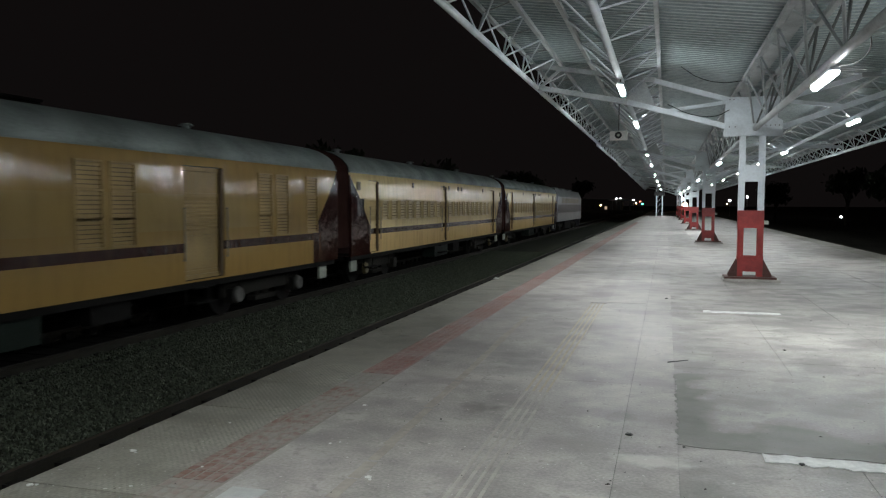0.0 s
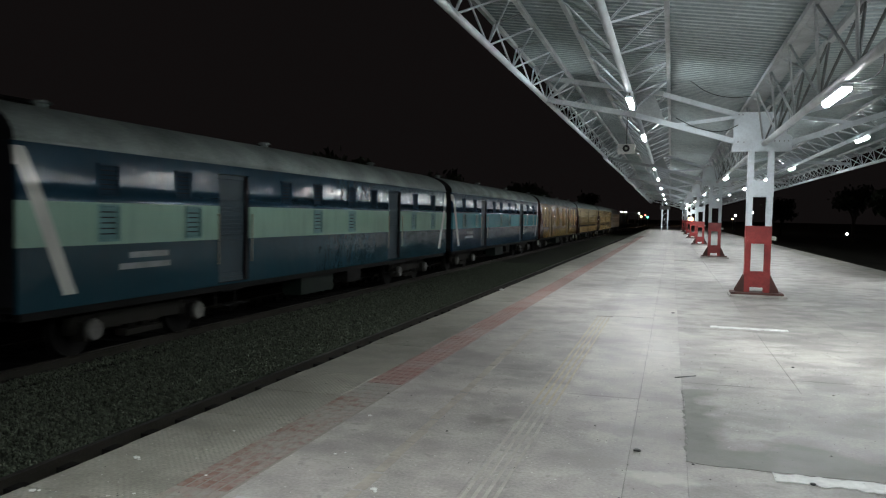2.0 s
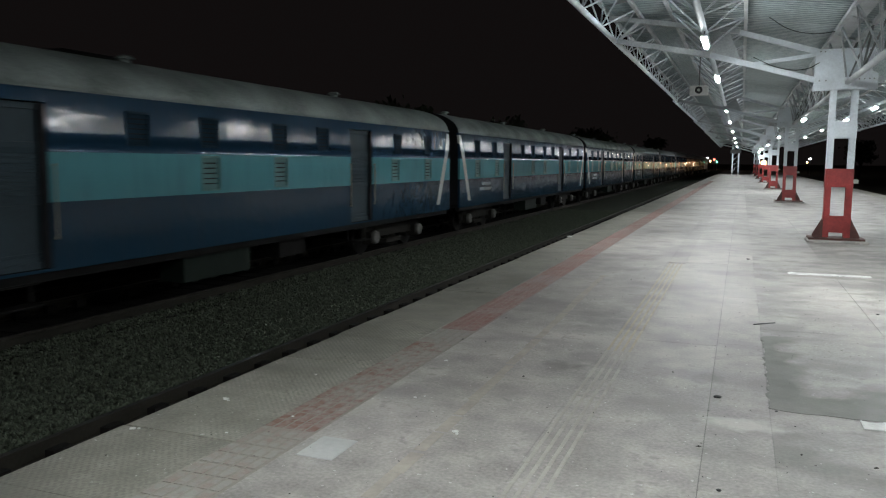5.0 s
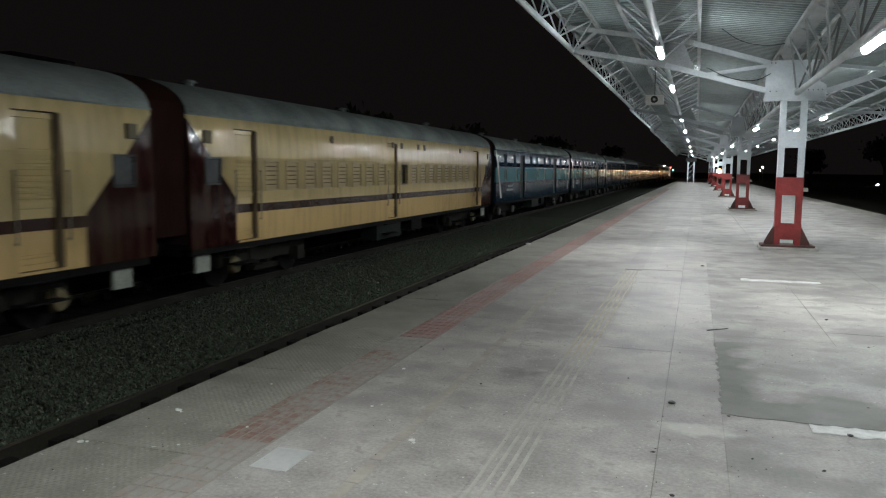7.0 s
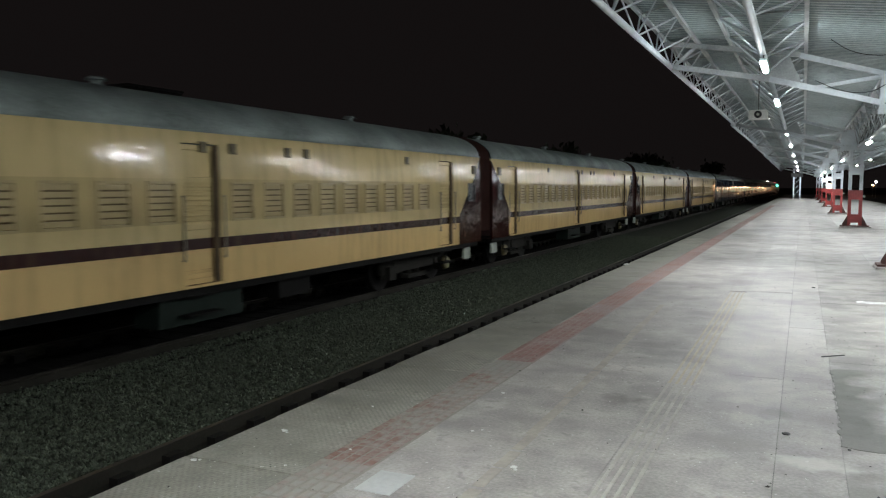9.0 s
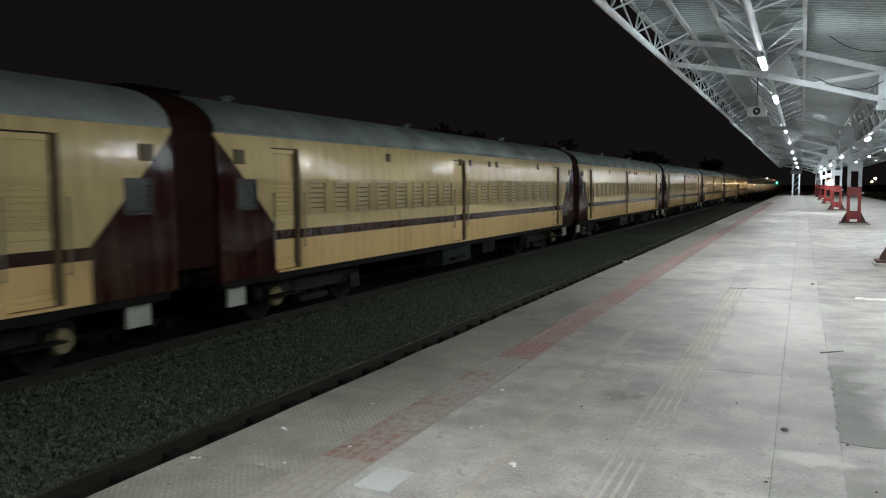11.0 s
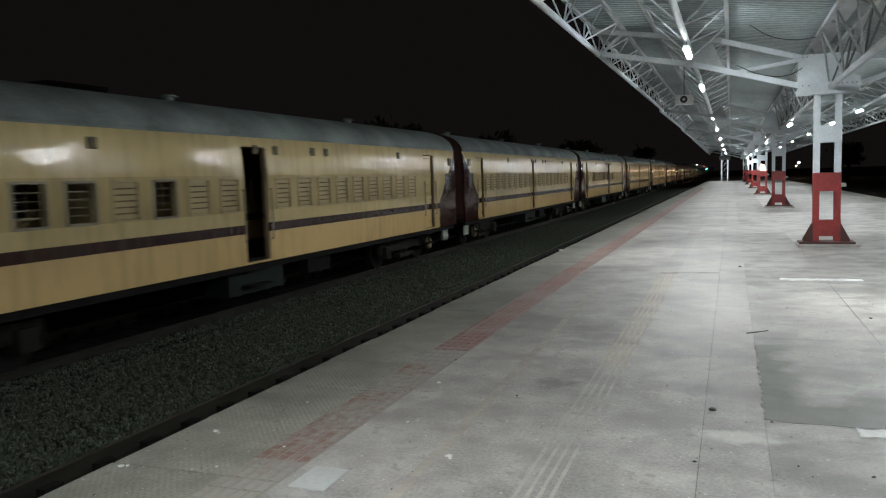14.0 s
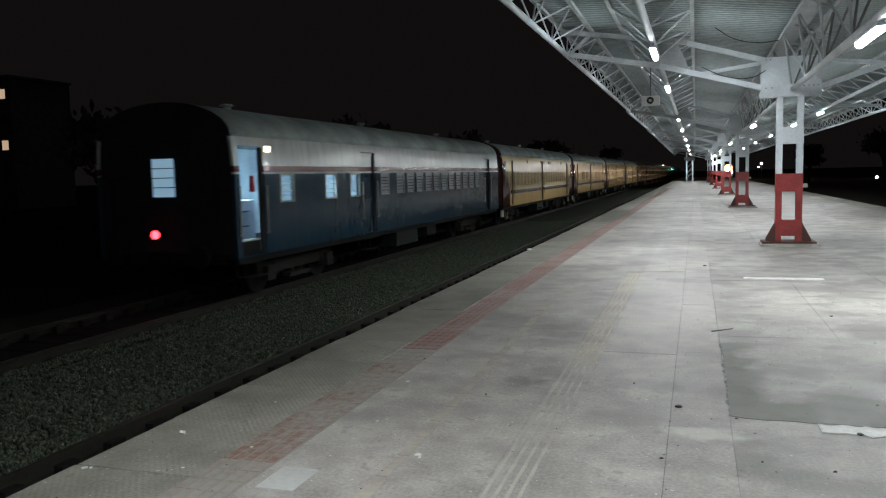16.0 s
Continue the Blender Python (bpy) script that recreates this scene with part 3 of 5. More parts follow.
def truss(name_label, low, ups, at, rod_r, panel, chord_r, lamps_tube=0.06, dark=False):
    """One bay of a three-chord lattice purlin."""
    t = thing("lattice_truss", name_label, "truss", at, "lattice trusses under the canopy")
    n = round(BAY / panel)
    step = BAY / n
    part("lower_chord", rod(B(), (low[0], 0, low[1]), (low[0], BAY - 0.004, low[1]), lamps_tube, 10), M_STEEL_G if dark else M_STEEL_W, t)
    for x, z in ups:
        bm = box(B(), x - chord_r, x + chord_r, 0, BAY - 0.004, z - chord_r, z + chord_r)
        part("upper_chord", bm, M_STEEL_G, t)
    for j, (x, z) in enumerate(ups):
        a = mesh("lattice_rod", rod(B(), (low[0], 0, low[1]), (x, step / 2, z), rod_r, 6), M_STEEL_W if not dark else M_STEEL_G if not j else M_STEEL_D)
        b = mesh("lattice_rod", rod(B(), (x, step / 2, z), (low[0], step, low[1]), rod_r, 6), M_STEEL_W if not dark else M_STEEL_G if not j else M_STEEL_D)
        for i in range(n):
            part("lattice_rod", a, None, t, at=pose(0, i * step, 0))
            part("lattice_rod", b, None, t, at=pose(0, i * step, 0))
    if len(ups) == 2:
        c = mesh("lattice_rod", rod(B(), (ups[0][0], 0, ups[0][1]), (ups[1][0], step / 2, ups[1][1]), rod_r, 6), M_STEEL_G)
        for i in range(n):
            part("lattice_rod", c, None, t, at=pose(0, i * step, 0))
    return t


TRUSSES = [
    ("light grey lattice truss along the canopy edge", (-2.74, 4.21), [(-2.19, 4.69), (-2.86, 4.78)], 0.017, 1.87, 0.035, 0.055, False),
    ("white lattice purlin carrying lamps on its tube", (-0.78, 4.00), [(-0.08, 4.42), (-1.50, 4.60)], 0.017, 2.0, 0.035, 0.06, False),
    ("white triangular lattice girder over the columns", (MID, 3.20), [(1.60, 4.17), (2.14, 4.17)], 0.020, 2.2, 0.04, 0.055, True),
    ("white lattice purlin carrying lamps", (4.90, 3.95), [(4.25, 4.27), (5.55, 4.29)], 0.017, 2.0, 0.03, 0.06, False),
    ("light grey lattice truss along the far canopy edge", (7.00, 3.79), [(6.45, 4.28), (7.10, 4.32)], 0.017, 1.87, 0.035, 0.055, False),
]


def sheet(x0, z0, x1, z1, at, label):
    """One bay of corrugated roofing, its ribs running down the slope."""
    t = 0.03
    n = int(BAY / 0.04)
    bm = B()
    rows = []
    for i in range(n + 1):
        y = i * BAY / n
        w = (0.0, 0.0, 0.0, 0.055, 0.055)[i % 5]
        rows.append([bm.verts.new(p) for p in ((x0, y, z0 + w), (x1, y, z1 + w))])
    for a, b in zip(rows, rows[1:]):
        bm.faces.new((a[0], a[1], b[1], b[0]))
    top = [bm.verts.new(p) for p in ((x0, 0, z0 + 0.07), (x1, 0, z1 + 0.07), (x1, BAY, z1 + 0.07), (x0, BAY, z0 + 0.07))]
    bm.faces.new(top)
    me = bpy.data.meshes.new("canopy_sheet")
    bm.to_mesh(me)
    bm.free()
    me.materials.append(M_SHEET)
    return tagged(new("canopy_sheet", me), label, "roof sheet", "roof sheets of the canopy", "structure"), at


def build_canopy():
    first = True
    base_col = column(pose(MID - 0.035, FIRST, 0))
    base_frame = canopy_frame(pose(MID, FIRST, 0))
    base_truss = [truss(l, lo, up, pose(0, FIRST, 0), r, p, c, tr, dk) for l, lo, up, r, p, c, tr, dk in TRUSSES]
    left, _ = sheet(1.80, LEFT_SHEET(1.80), -2.98, LEFT_SHEET(-2.98), None, "pale corrugated metal roof sheet rising to the track side")
    right, _ = sheet(1.94, RIGHT_SHEET(1.94), 7.2, RIGHT_SHEET(7.2), None, "pale corrugated metal roof sheet of the far wing")
    for ob in (left, right):
        ob.matrix_basis = pose(0, FIRST, 0)
    gutter = solid("valley_gutter", prism(B(), [(1.74, 4.28), (2.0, 4.28), (2.06, 4.46), (2.04, 4.46), (1.99, 4.30), (1.75, 4.30), (1.70, 4.46), (1.68, 4.46)], 0, BAY - 0.004), M_STEEL_G, "grey metal valley gutter of the canopy", "gutter", "valley gutters", at=pose(0, FIRST, 0))
    for k in BAYS:
        if k == 0:
            continue
        y = FIRST + BAY * k
        if k > 0:
            # the track-side edge flares slowly outwards down the platform
            out = 0.11 * k
            label, lo, up, r, p, c, tr, dk = TRUSSES[0]
            truss(label, (lo[0] - out, lo[1]), [(x - out, z) for x, z in up], pose(0, y, 0), r, p, c, tr, dk)
            wide, _ = sheet(1.80, LEFT_SHEET(1.80), -2.98 - out, LEFT_SHEET(-2.98), None, "pale corrugated metal roof sheet rising to the track side")
            wide.matrix_basis = pose(0, y, 0)
        copy_thing(base_col, pose(MID - 0.035, y, 0))
        copy_thing(base_frame, pose(MID, y, 0))
        for ob in (*base_truss[1:], right, gutter) if k > 0 else (*base_truss, left, right, gutter):
            copy_thing(ob, pose(0, y, 0))


build_canopy()


# ---- lamps ----
def tube_lamp(x, y, z, hang):
    t = thing("tube_lamp", "lit white tube lamp hung lengthwise under the canopy", "lamp", pose(x, y, z), "platform tube lamps")
    part("housing", chamfered(B(), -0.055, 0.055, -0.62, 0.62, 0.02, 0.07, 0.015), M_STEEL_W, t, "slim white housing")
    part("diffuser", prism(B(), [(-0.05, 0.018), (-0.045, -0.015), (-0.02, -0.04), (0.02, -0.04), (0.045, -0.015), (0.05, 0.018)], -0.60, 0.60), M_LAMP, t, "glowing white diffuser")
    for yy in (-0.4, 0.4):
        part("bracket", box(B(), -0.012, 0.012, yy - 0.012, yy + 0.012, 0.07, 0.07 + hang), M_STEEL_D, t)
    light = bpy.data.lights.new("tube_light", "AREA")
    light.shape, light.size, light.size_y, light.energy = "RECTANGLE", 0.10, 1.2, TUBE_POWER * (0.7 if abs(x - MID) < 0.1 else 1.0)
    light.color = (0.93, 0.985, 1.0)
    lo = new("tube_light", light)
    lo.matrix_basis = pose(x, y, z - 0.05)
    return t


# unseen, added to light the near platform: -11.0, 2.4, -9.1, -3.0 and 10.5
for y in (-11.0, 2.4, 15.7, 23.3, 37.0, 47.7, 62.0, 78.0, 95.0, 108.0, 119.0):
    tube_lamp(-0.76, y, 3.80 if y == 15.7 else 3.88, 0.14 if y == 15.7 else 0.06)
for y in (-9.1, 10.2, 29.5, 48.8, 68.1, 87.4, 106.7):
    tube_lamp(MID, y, 3.06, 0.07)
for y in (-3.0, 10.5, 23.5, 36.4, 45.7, 59.0, 74.0, 92.0):
    tube_lamp(4.90, y, 3.83, 0.06)


def speaker(at):
    t = thing("horn_speaker", "grey box horn loudspeaker hung from the canopy by a rod", "loudspeaker", at)
    box_ = chamfered(B(), -0.215, 0.215, -0.12, 0.16, -0.115, 0.115, 0.02)
    part("case", box_, M_HORN, t)
    bm = rod(B(), (0, -0.10, 0), (0, -0.165, 0), 0.06, 16, 0.09)
    part("horn", bm, M_CABLE, t, "black horn mouth")
    part("dust_cap", rod(B(), (0, -0.166, 0), (0, -0.18, 0), 0.035, 12), M_PLATE, t)
    part("hanger", rod(B(), (0, 0, 0.11), (0, 0, 1.28), 0.014, 6), M_STEEL_D, t)
    return t


speaker(pose(-1.10, 20.85, 3.37))


def cable(name, pts, label):
    cu = bpy.data.curves.new(name, "CURVE")
    cu.dimensions, cu.bevel_depth, cu.resolution_u = "3D", 0.008, 8
    s = cu.splines.new("BEZIER")
    s.bezier_points.add(len(pts) - 1)
    for bp_, p in zip(s.bezier_points, pts):
        bp_.co, bp_.handle_left_type, bp_.handle_right_type = p, "AUTO", "AUTO"
    cu.materials.append(M_CABLE)
    return tagged(new(name, cu), label, "cable", "cables under the canopy")


cable("cable", [(0.35, 17.0, 4.42), (0.7, 17.1, 4.20), (1.15, 17.2, 4.10), (1.60, 17.4, 4.15)], "black sagging electric cable under the canopy")
cable("cable", [(0.1, 17.7, 3.75), (0.6, 17.7, 3.52), (1.1, 17.7, 3.48), (1.35, 17.7, 3.6)], "thin black electric cable beside the arm")
cable("cable", [(1.94, 8.4, 3.30), (2.04, 8.8, 3.16), (2.00, 9.3, 3.10), (1.90, 9.55, 3.12)], "black lamp cable looped round the tube")
cable("cable", [(0.9, 8.6, 4.38), (1.25, 8.4, 4.2), (1.7, 8.5, 4.12), (2.2, 8.2, 4.3)], "black cable across the roof sheets")


# ---- the train ----
PITCH = 22.297         # coach to coach
HALF = 10.67           # half a coach body
SPEED, START = 27.39, -1.68


def side_x(z):
    return 1.62 if z < 2.5 else 1.62 - 0.06 * ((z - 2.5) / 0.82) ** 2


def wall_with_openings(bm, sx, openings, z0=0.93, z1=3.32):
    """A coach side with its openings cut through and their reveals."""
    ys = sorted({-HALF, HALF, *(v for o in openings for v in o[:2])})
    zs = sorted({z0, z1, 2.5, 2.64, 2.78, 2.92, 3.05, 3.2, *(v for o in openings for v in o[2:])})
    t = 0.07
    outer, inner = {}, {}

    def vert(store, y, z, dx):
        if (y, z) not in store:
            store[(y, z)] = bm.verts.new((sx * (side_x(z) - dx), y, z))
        return store[(y, z)]

    def is_open(y, z):
        return any(a < y < b and c < z < d for a, b, c, d in openings)

    for i in range(len(ys) - 1):
        for j in range(len(zs) - 1):
            cy, cz = (ys[i] + ys[i + 1]) / 2, (zs[j] + zs[j + 1]) / 2
            if is_open(cy, cz):
                continue
            q = ((ys[i], zs[j]), (ys[i + 1], zs[j]), (ys[i + 1], zs[j + 1]), (ys[i], zs[j + 1]))
            bm.faces.new([vert(outer, *p, 0) for p in q]).smooth = True
            bm.faces.new([vert(inner, *p, t) for p in q[::-1]])
            for a, b, ny, nz in ((q[0], q[1], cy, (zs[j - 1] + zs[j]) / 2 if j else -1), (q[2], q[3], cy, (zs[j + 1] + zs[j + 2]) / 2 if j + 2 < len(zs) else 99),
                                 (q[3], q[0], (ys[i - 1] + ys[i]) / 2 if i else -99, cz), (q[1], q[2], (ys[i + 1] + ys[i + 2]) / 2 if i + 2 < len(ys) else 99, cz)):
                if abs(ny) > 50 or nz < 0 or nz > 50 or is_open(ny, nz):
                    bm.faces.new([bm.verts.new((sx * (side_x(p[1]) - d), *p)) for p, d in ((a, 0), (b, 0), (b, t), (a, t))])
    return bm


def frame_ring(bm, w, h, f=0.035):
    """A window frame as one closed ring."""
    rings = []
    for x in (-0.04, 0.014):
        for d in (0.0, f):
            rings.append([bm.verts.new((x, y * (w / 2 + d), z * (h / 2 + d))) for y, z in ((-1, -1), (1, -1), (1, 1), (-1, 1))])
    bi, bo, fi, fo = rings
    for p, q in ((bi, bo), (bo, fo), (fo, fi), (fi, bi)):
        for i in range(4):
            bm.faces.new((p[i], p[(i + 1) % 4], q[(i + 1) % 4], q[i]))


def shutter_mesh(w, h, mat_, gap=None):
    """A louvred shutter in a thin frame, facing +x, centred on its opening."""
    bm = B()
    frame_ring(bm, w, h)
    n = 6
    prof = [(-0.045, -h / 2)]
    for i in range(n):
        z = -h / 2 + h * (i + 0.5) / n
        d = h / n * 0.37
        prof += [(-0.036, z - d), (-0.006, z - d), (-0.006, z + d), (-0.036, z + d)]
    prof += [(-0.045, h / 2)]
    old = set(bm.faces)
    prism(bm, prof, -w / 2 + 0.004, w / 2 - 0.004)
    # recessed faces between slats get the darker colour as painted shade
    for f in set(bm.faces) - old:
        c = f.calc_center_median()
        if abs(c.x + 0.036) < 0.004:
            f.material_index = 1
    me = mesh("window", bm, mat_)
    me.materials.append(gap or M_GAP_SHADE)
    return me


def bars_mesh(w, h, mat_):
    """An open window: frame and horizontal guard bars."""
    bm = B()
    frame_ring(bm, w, h)
    for i in range(1, 5):
        z = -h / 2 + h * i / 5
        rod(bm, (-0.03, -w / 2, z), (-0.03, w / 2, z), 0.008, 6)
    return mesh("window", bm, mat_)


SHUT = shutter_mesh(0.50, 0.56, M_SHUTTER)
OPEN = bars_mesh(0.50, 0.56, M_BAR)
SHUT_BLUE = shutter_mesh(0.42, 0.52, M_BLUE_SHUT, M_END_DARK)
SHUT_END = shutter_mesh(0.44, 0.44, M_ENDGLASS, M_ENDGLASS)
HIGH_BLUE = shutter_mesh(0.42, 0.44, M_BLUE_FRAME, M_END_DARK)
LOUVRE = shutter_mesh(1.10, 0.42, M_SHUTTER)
OPEN_TAIL = bars_mesh(0.55, 0.54, M_PLATE)


def door_mesh(w, z0, z1, mat_):
    """A door leaf pressed from one sheet: rails, a sunk panel and a ribbed upper panel."""
    prof = [(-0.02, z0), (0.02, z0), (0.02, z0 + 0.08), (0.0, z0 + 0.085), (0.0, 1.14), (-0.018, 1.145), (-0.018, 1.185), (0.0, 1.19), (0.0, 1.815), (0.02, 1.82), (0.02, 1.90)]
    for i in range(7):
        z = 1.97 + i * 0.08
        prof += [(0.0, z - 0.026), (0.011, z - 0.018), (0.011, z + 0.018), (0.0, z + 0.026)]
    prof += [(0.02, 2.55), (0.02, 2.62), (0.0, 2.625), (0.0, z1 - 0.085), (0.02, z1 - 0.08), (0.02, z1), (-0.02, z1)]
    return mesh("door", prism(B(), prof, -w / 2, w / 2), mat_)


def handrail_mesh():
    bm = rod(B(), (0.045, 0, 1.35), (0.045, 0, 2.35), 0.014, 6)
    for z in (1.37, 2.33):
        rod(bm, (0, 0, z), (0.045, 0, z), 0.012, 6)
    return mesh("handrail", bm, M_BAR)


def step_mesh(w):
    bm = B()
    for z, x in ((0.78, 0.02), (0.50, 0.10)):
        box(bm, -0.22 + x, x, -w / 2, w / 2, z, z + 0.03)
    for s in (-1, 1):
        box(bm, -0.16, -0.13, s * w / 2 - 0.02, s * w / 2 + 0.02, 0.50, 0.95)
    return mesh("footstep", bm, M_UNDER)


HANDRAIL = handrail_mesh()
JAMB = mesh("door_jamb", box(B(), -0.035, 0.020, -0.06, 0.045, 0.98, 3.12), M_JAMB)
JAMB_DARK = mesh("door_jamb", box(B(), -0.035, 0.020, -0.06, 0.045, 0.98, 3.12), M_END_DARK)
STEP = step_mesh(0.75)


def roof_mesh():
    bm = B()
    n = 18
    prof = [(1.56 * math.cos(math.pi * i / n), 3.32 + 0.71 * math.sin(math.pi * i / n) ** 0.95) for i in range(n + 1)]
    a = [bm.verts.new((x, -HALF, z)) for x, z in prof]
    b = [bm.verts.new((x, HALF, z)) for x, z in prof]
    for i in range(n):
        bm.faces.new((a[i], b[i], b[i + 1], a[i + 1])).smooth = True
    for f in (bm.faces.new(a), bm.faces.new(b[::-1])):
        f.material_index = 1
    bm.faces.new((a[0], a[-1], b[-1], b[0]))
    for s in (-1, 1):
        box(bm, s * 1.56 - 0.03, s * 1.56 + 0.03, -HALF, HALF, 3.318, 3.345)
    me = mesh("roof", bm, M_ROOF)
    me.materials.append(M_END_DARK)
    return me


ROOF = roof_mesh()


def vent_mesh():
    bm = rod(B(), (0, 0, -0.05), (0, 0, 0.06), 0.09, 10)
    rod(bm, (0, 0, 0.06), (0, 0, 0.11), 0.17, 10, 0.10)
    return mesh("roof_vent", bm, M_ROOF)


VENT = vent_mesh()


def bogie(parent, y, caps=None):
    b = part("bogie", B(), M_UNDER, parent, "dark steel bogie", at=pose(0, y, 0))
    bm = B()
    for s in (-1, 1):
        prism(bm, [(s * 1.16, 0.42), (s * 1.02, 0.42), (s * 1.02, 0.72), (s * 1.16, 0.72)], -1.75, 1.75)
        for k in (-1, 1):
            box(bm, s * 1.18 - 0.14, s * 1.18 + 0.10, k * 1.448 - 0.17, k * 1.448 + 0.17, 0.28, 0.60)
            for d in (-0.3, 0.3):
                rod(bm, (s * 1.09, k * 1.448 + d, 0.40), (s * 1.09, k * 1.448 + d, 0.80), 0.09, 10)
        for d in (-0.2, 0.2):
            rod(bm, (s * 1.02, d, 0.30), (s * 1.02, d, 0.78), 0.11, 10)
        box(bm, s * 1.1 - 0.1, s * 1.1 + 0.1, -0.5, 0.5, 0.22, 0.32)
    box(bm, -1.1, 1.1, -0.22, 0.22, 0.45, 0.80)
    b.data.materials.clear()
    old = b.data
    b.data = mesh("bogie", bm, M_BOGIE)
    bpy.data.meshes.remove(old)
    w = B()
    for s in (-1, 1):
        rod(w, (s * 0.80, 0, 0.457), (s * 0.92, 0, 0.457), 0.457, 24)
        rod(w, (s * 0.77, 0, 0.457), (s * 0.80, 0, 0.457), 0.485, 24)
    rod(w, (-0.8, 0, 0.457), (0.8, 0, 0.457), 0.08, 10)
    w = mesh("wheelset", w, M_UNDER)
    cap = mesh("axle_cap", rod(B(), (-0.05, 0, 0), (0.05, 0, 0), 0.19, 16, 0.15), caps or M_UNDER)
    for k in (-1, 1):
        part("wheelset", w, None, b, at=pose(0, k * 1.448, 0))
        if caps == M_PALECAP or (caps and (k > 0) == (y > 0)):
            for s in (-1, 1):
                part("axle_cap", cap, None, b, "painted axle box cover", at=pose(s * 1.335, k * 1.448, 0.457, 0, 0, 0 if s > 0 else 180))
    return b


def coach(name, label, paint, doors, windows, end_mat, door_mat, door_w, plates=True, tail=False, caps=None):
    """A coach: y from its middle, z from the rail. doors: (u, leaf state); windows: (u, z, w, h, mesh). u: metres from the rear joint."""
    t = thing(name, label, "railway coach", group="coaches of the train")
    bw = 1.54 if plates else 0.75
    v = lambda u: u - PITCH / 2
    openings = [(v(u) - w / 2, v(u) + w / 2, z - h / 2, z + h / 2) for u, z, w, h, _ in windows]
    openings += [(v(u) - door_w / 2, v(u) + door_w / 2, 0.97, 3.14) for u, _ in doors]
    for s in (1, -1):
        wall = part("side_wall", wall_with_openings(B(), s, openings), paint, t)
        face = lambda y, z, dx=0.0: Matrix.Translation((s * (side_x(z) - dx), y, z)) @ pose(0, 0, 0, 0, 0, 0 if s > 0 else 180)
        for u, z, w, h, me in windows:
            part("window", me, None, wall, at=face(v(u), z))
        leaf = door_mesh(door_w - 0.01, 0.98, 3.12, door_mat)
        for u, state in doors:
            if state == "shut":
                part("door", leaf, None, wall, at=Matrix.Translation((s * 1.545, v(u), 0)) @ pose(0, 0, 0, 0, 0, 0 if s > 0 else 180))
            else:
                part("door", leaf, None, wall, "open door swung inwards", at=Matrix.Translation((s * 1.10, v(u) - door_w / 2 - 0.02, 0)) @ pose(0, 0, 0, 0, 0, 90))
            part("door_jamb", JAMB if plates else JAMB_DARK, None, wall, at=Matrix.Translation((s * 1.585, v(u) + door_w / 2 - 0.05, 0)))
            for k in (-1, 1):
                part("handrail", HANDRAIL, None, wall, at=Matrix.Translation((s * 1.615, v(u) + k * (door_w / 2 + 0.06), 0)) @ pose(0, 0, 0, 0, 0, 0 if s > 0 else 180))
            part("footstep", STEP, None, wall, at=Matrix.Translation((s * 1.56, v(u), 0)) @ pose(0, 0, 0, 0, 0, 0 if s > 0 else 180))
    roof = part("roof", ROOF, None, t, "grey domed roof")
    for k in range(6):
        part("roof_vent", VENT, None, roof, at=pose(0.45 * (-1) ** k, -9.0 + 3.6 * k, 4.0))
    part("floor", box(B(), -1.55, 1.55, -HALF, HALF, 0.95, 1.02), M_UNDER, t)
    for s in (-1, 1):
        end = part("end_wall", box(B(), -1.54, 1.54, s * (HALF - 0.06) - 0.05, s * (HALF - 0.06) + 0.05, 0.93, 3.33), end_mat, t)
        if not (tail and s < 0):
            bm = B()
            rings = []
            for i in range(11):
                y = s * (HALF - 0.013 + i * 0.049)
                d = bw - 0.03 * (i % 2)
                arc = [(d * math.cos(math.pi * k / 12), 3.30 + (0.745 - 0.02 * (i % 2)) * math.sin(math.pi * k / 12) ** 0.95) for k in range(13)] if plates else [(d, 2.95), (d * 0.6, 3.55), (-d * 0.6, 3.55), (-d, 2.95)]
                rings.append([bm.verts.new((x, y, z)) for x, z in [(-d, 1.2), (d, 1.2)] + arc])
            n = len(rings[0])
            for p, q in zip(rings, rings[1:]):
                for i in range(n):
                    bm.faces.new((p[i], p[(i + 1) % n], q[(i + 1) % n], q[i]))
            bm.faces.new(rings[0]), bm.faces.new(rings[-1][::-1])
            part("gangway_bellows", bm, M_BELLOWS if plates else M_RUBBER, t, "dark maroon folded gangway bellows" if plates else "black folded gangway bellows")
        for sx in (-1, 1):
            bm = rod(B(), (sx * 0.98, s * HALF, 0.99), (sx * 0.98, s * (HALF + 0.30), 0.99), 0.09, 10)
            rod(bm, (sx * 0.98, s * (HALF + 0.30), 0.99), (sx * 0.98, s * (HALF + 0.40), 0.99), 0.22, 16)
            part("buffer", bm, M_UNDER, t)
            if plates:
                part("end_plate", chamfered(B(), sx * 1.42 - 0.03, sx * 1.42 + 0.03, s * (HALF - 0.60) - 0.22, s * (HALF - 0.60) + 0.22, 0.46, 0.86, 0.01), M_PLATE, t, "white painted plate under the coach end")
                part("hanger", box(B(), sx * 1.40 - 0.03, sx * 1.40 + 0.03, s * (HALF - 0.55) - 0.03, s * (HALF - 0.55) + 0.03, 0.855, 0.95), M_UNDER, t)
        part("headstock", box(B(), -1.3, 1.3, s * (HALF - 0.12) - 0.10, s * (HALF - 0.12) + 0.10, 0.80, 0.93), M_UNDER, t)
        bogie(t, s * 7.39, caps)
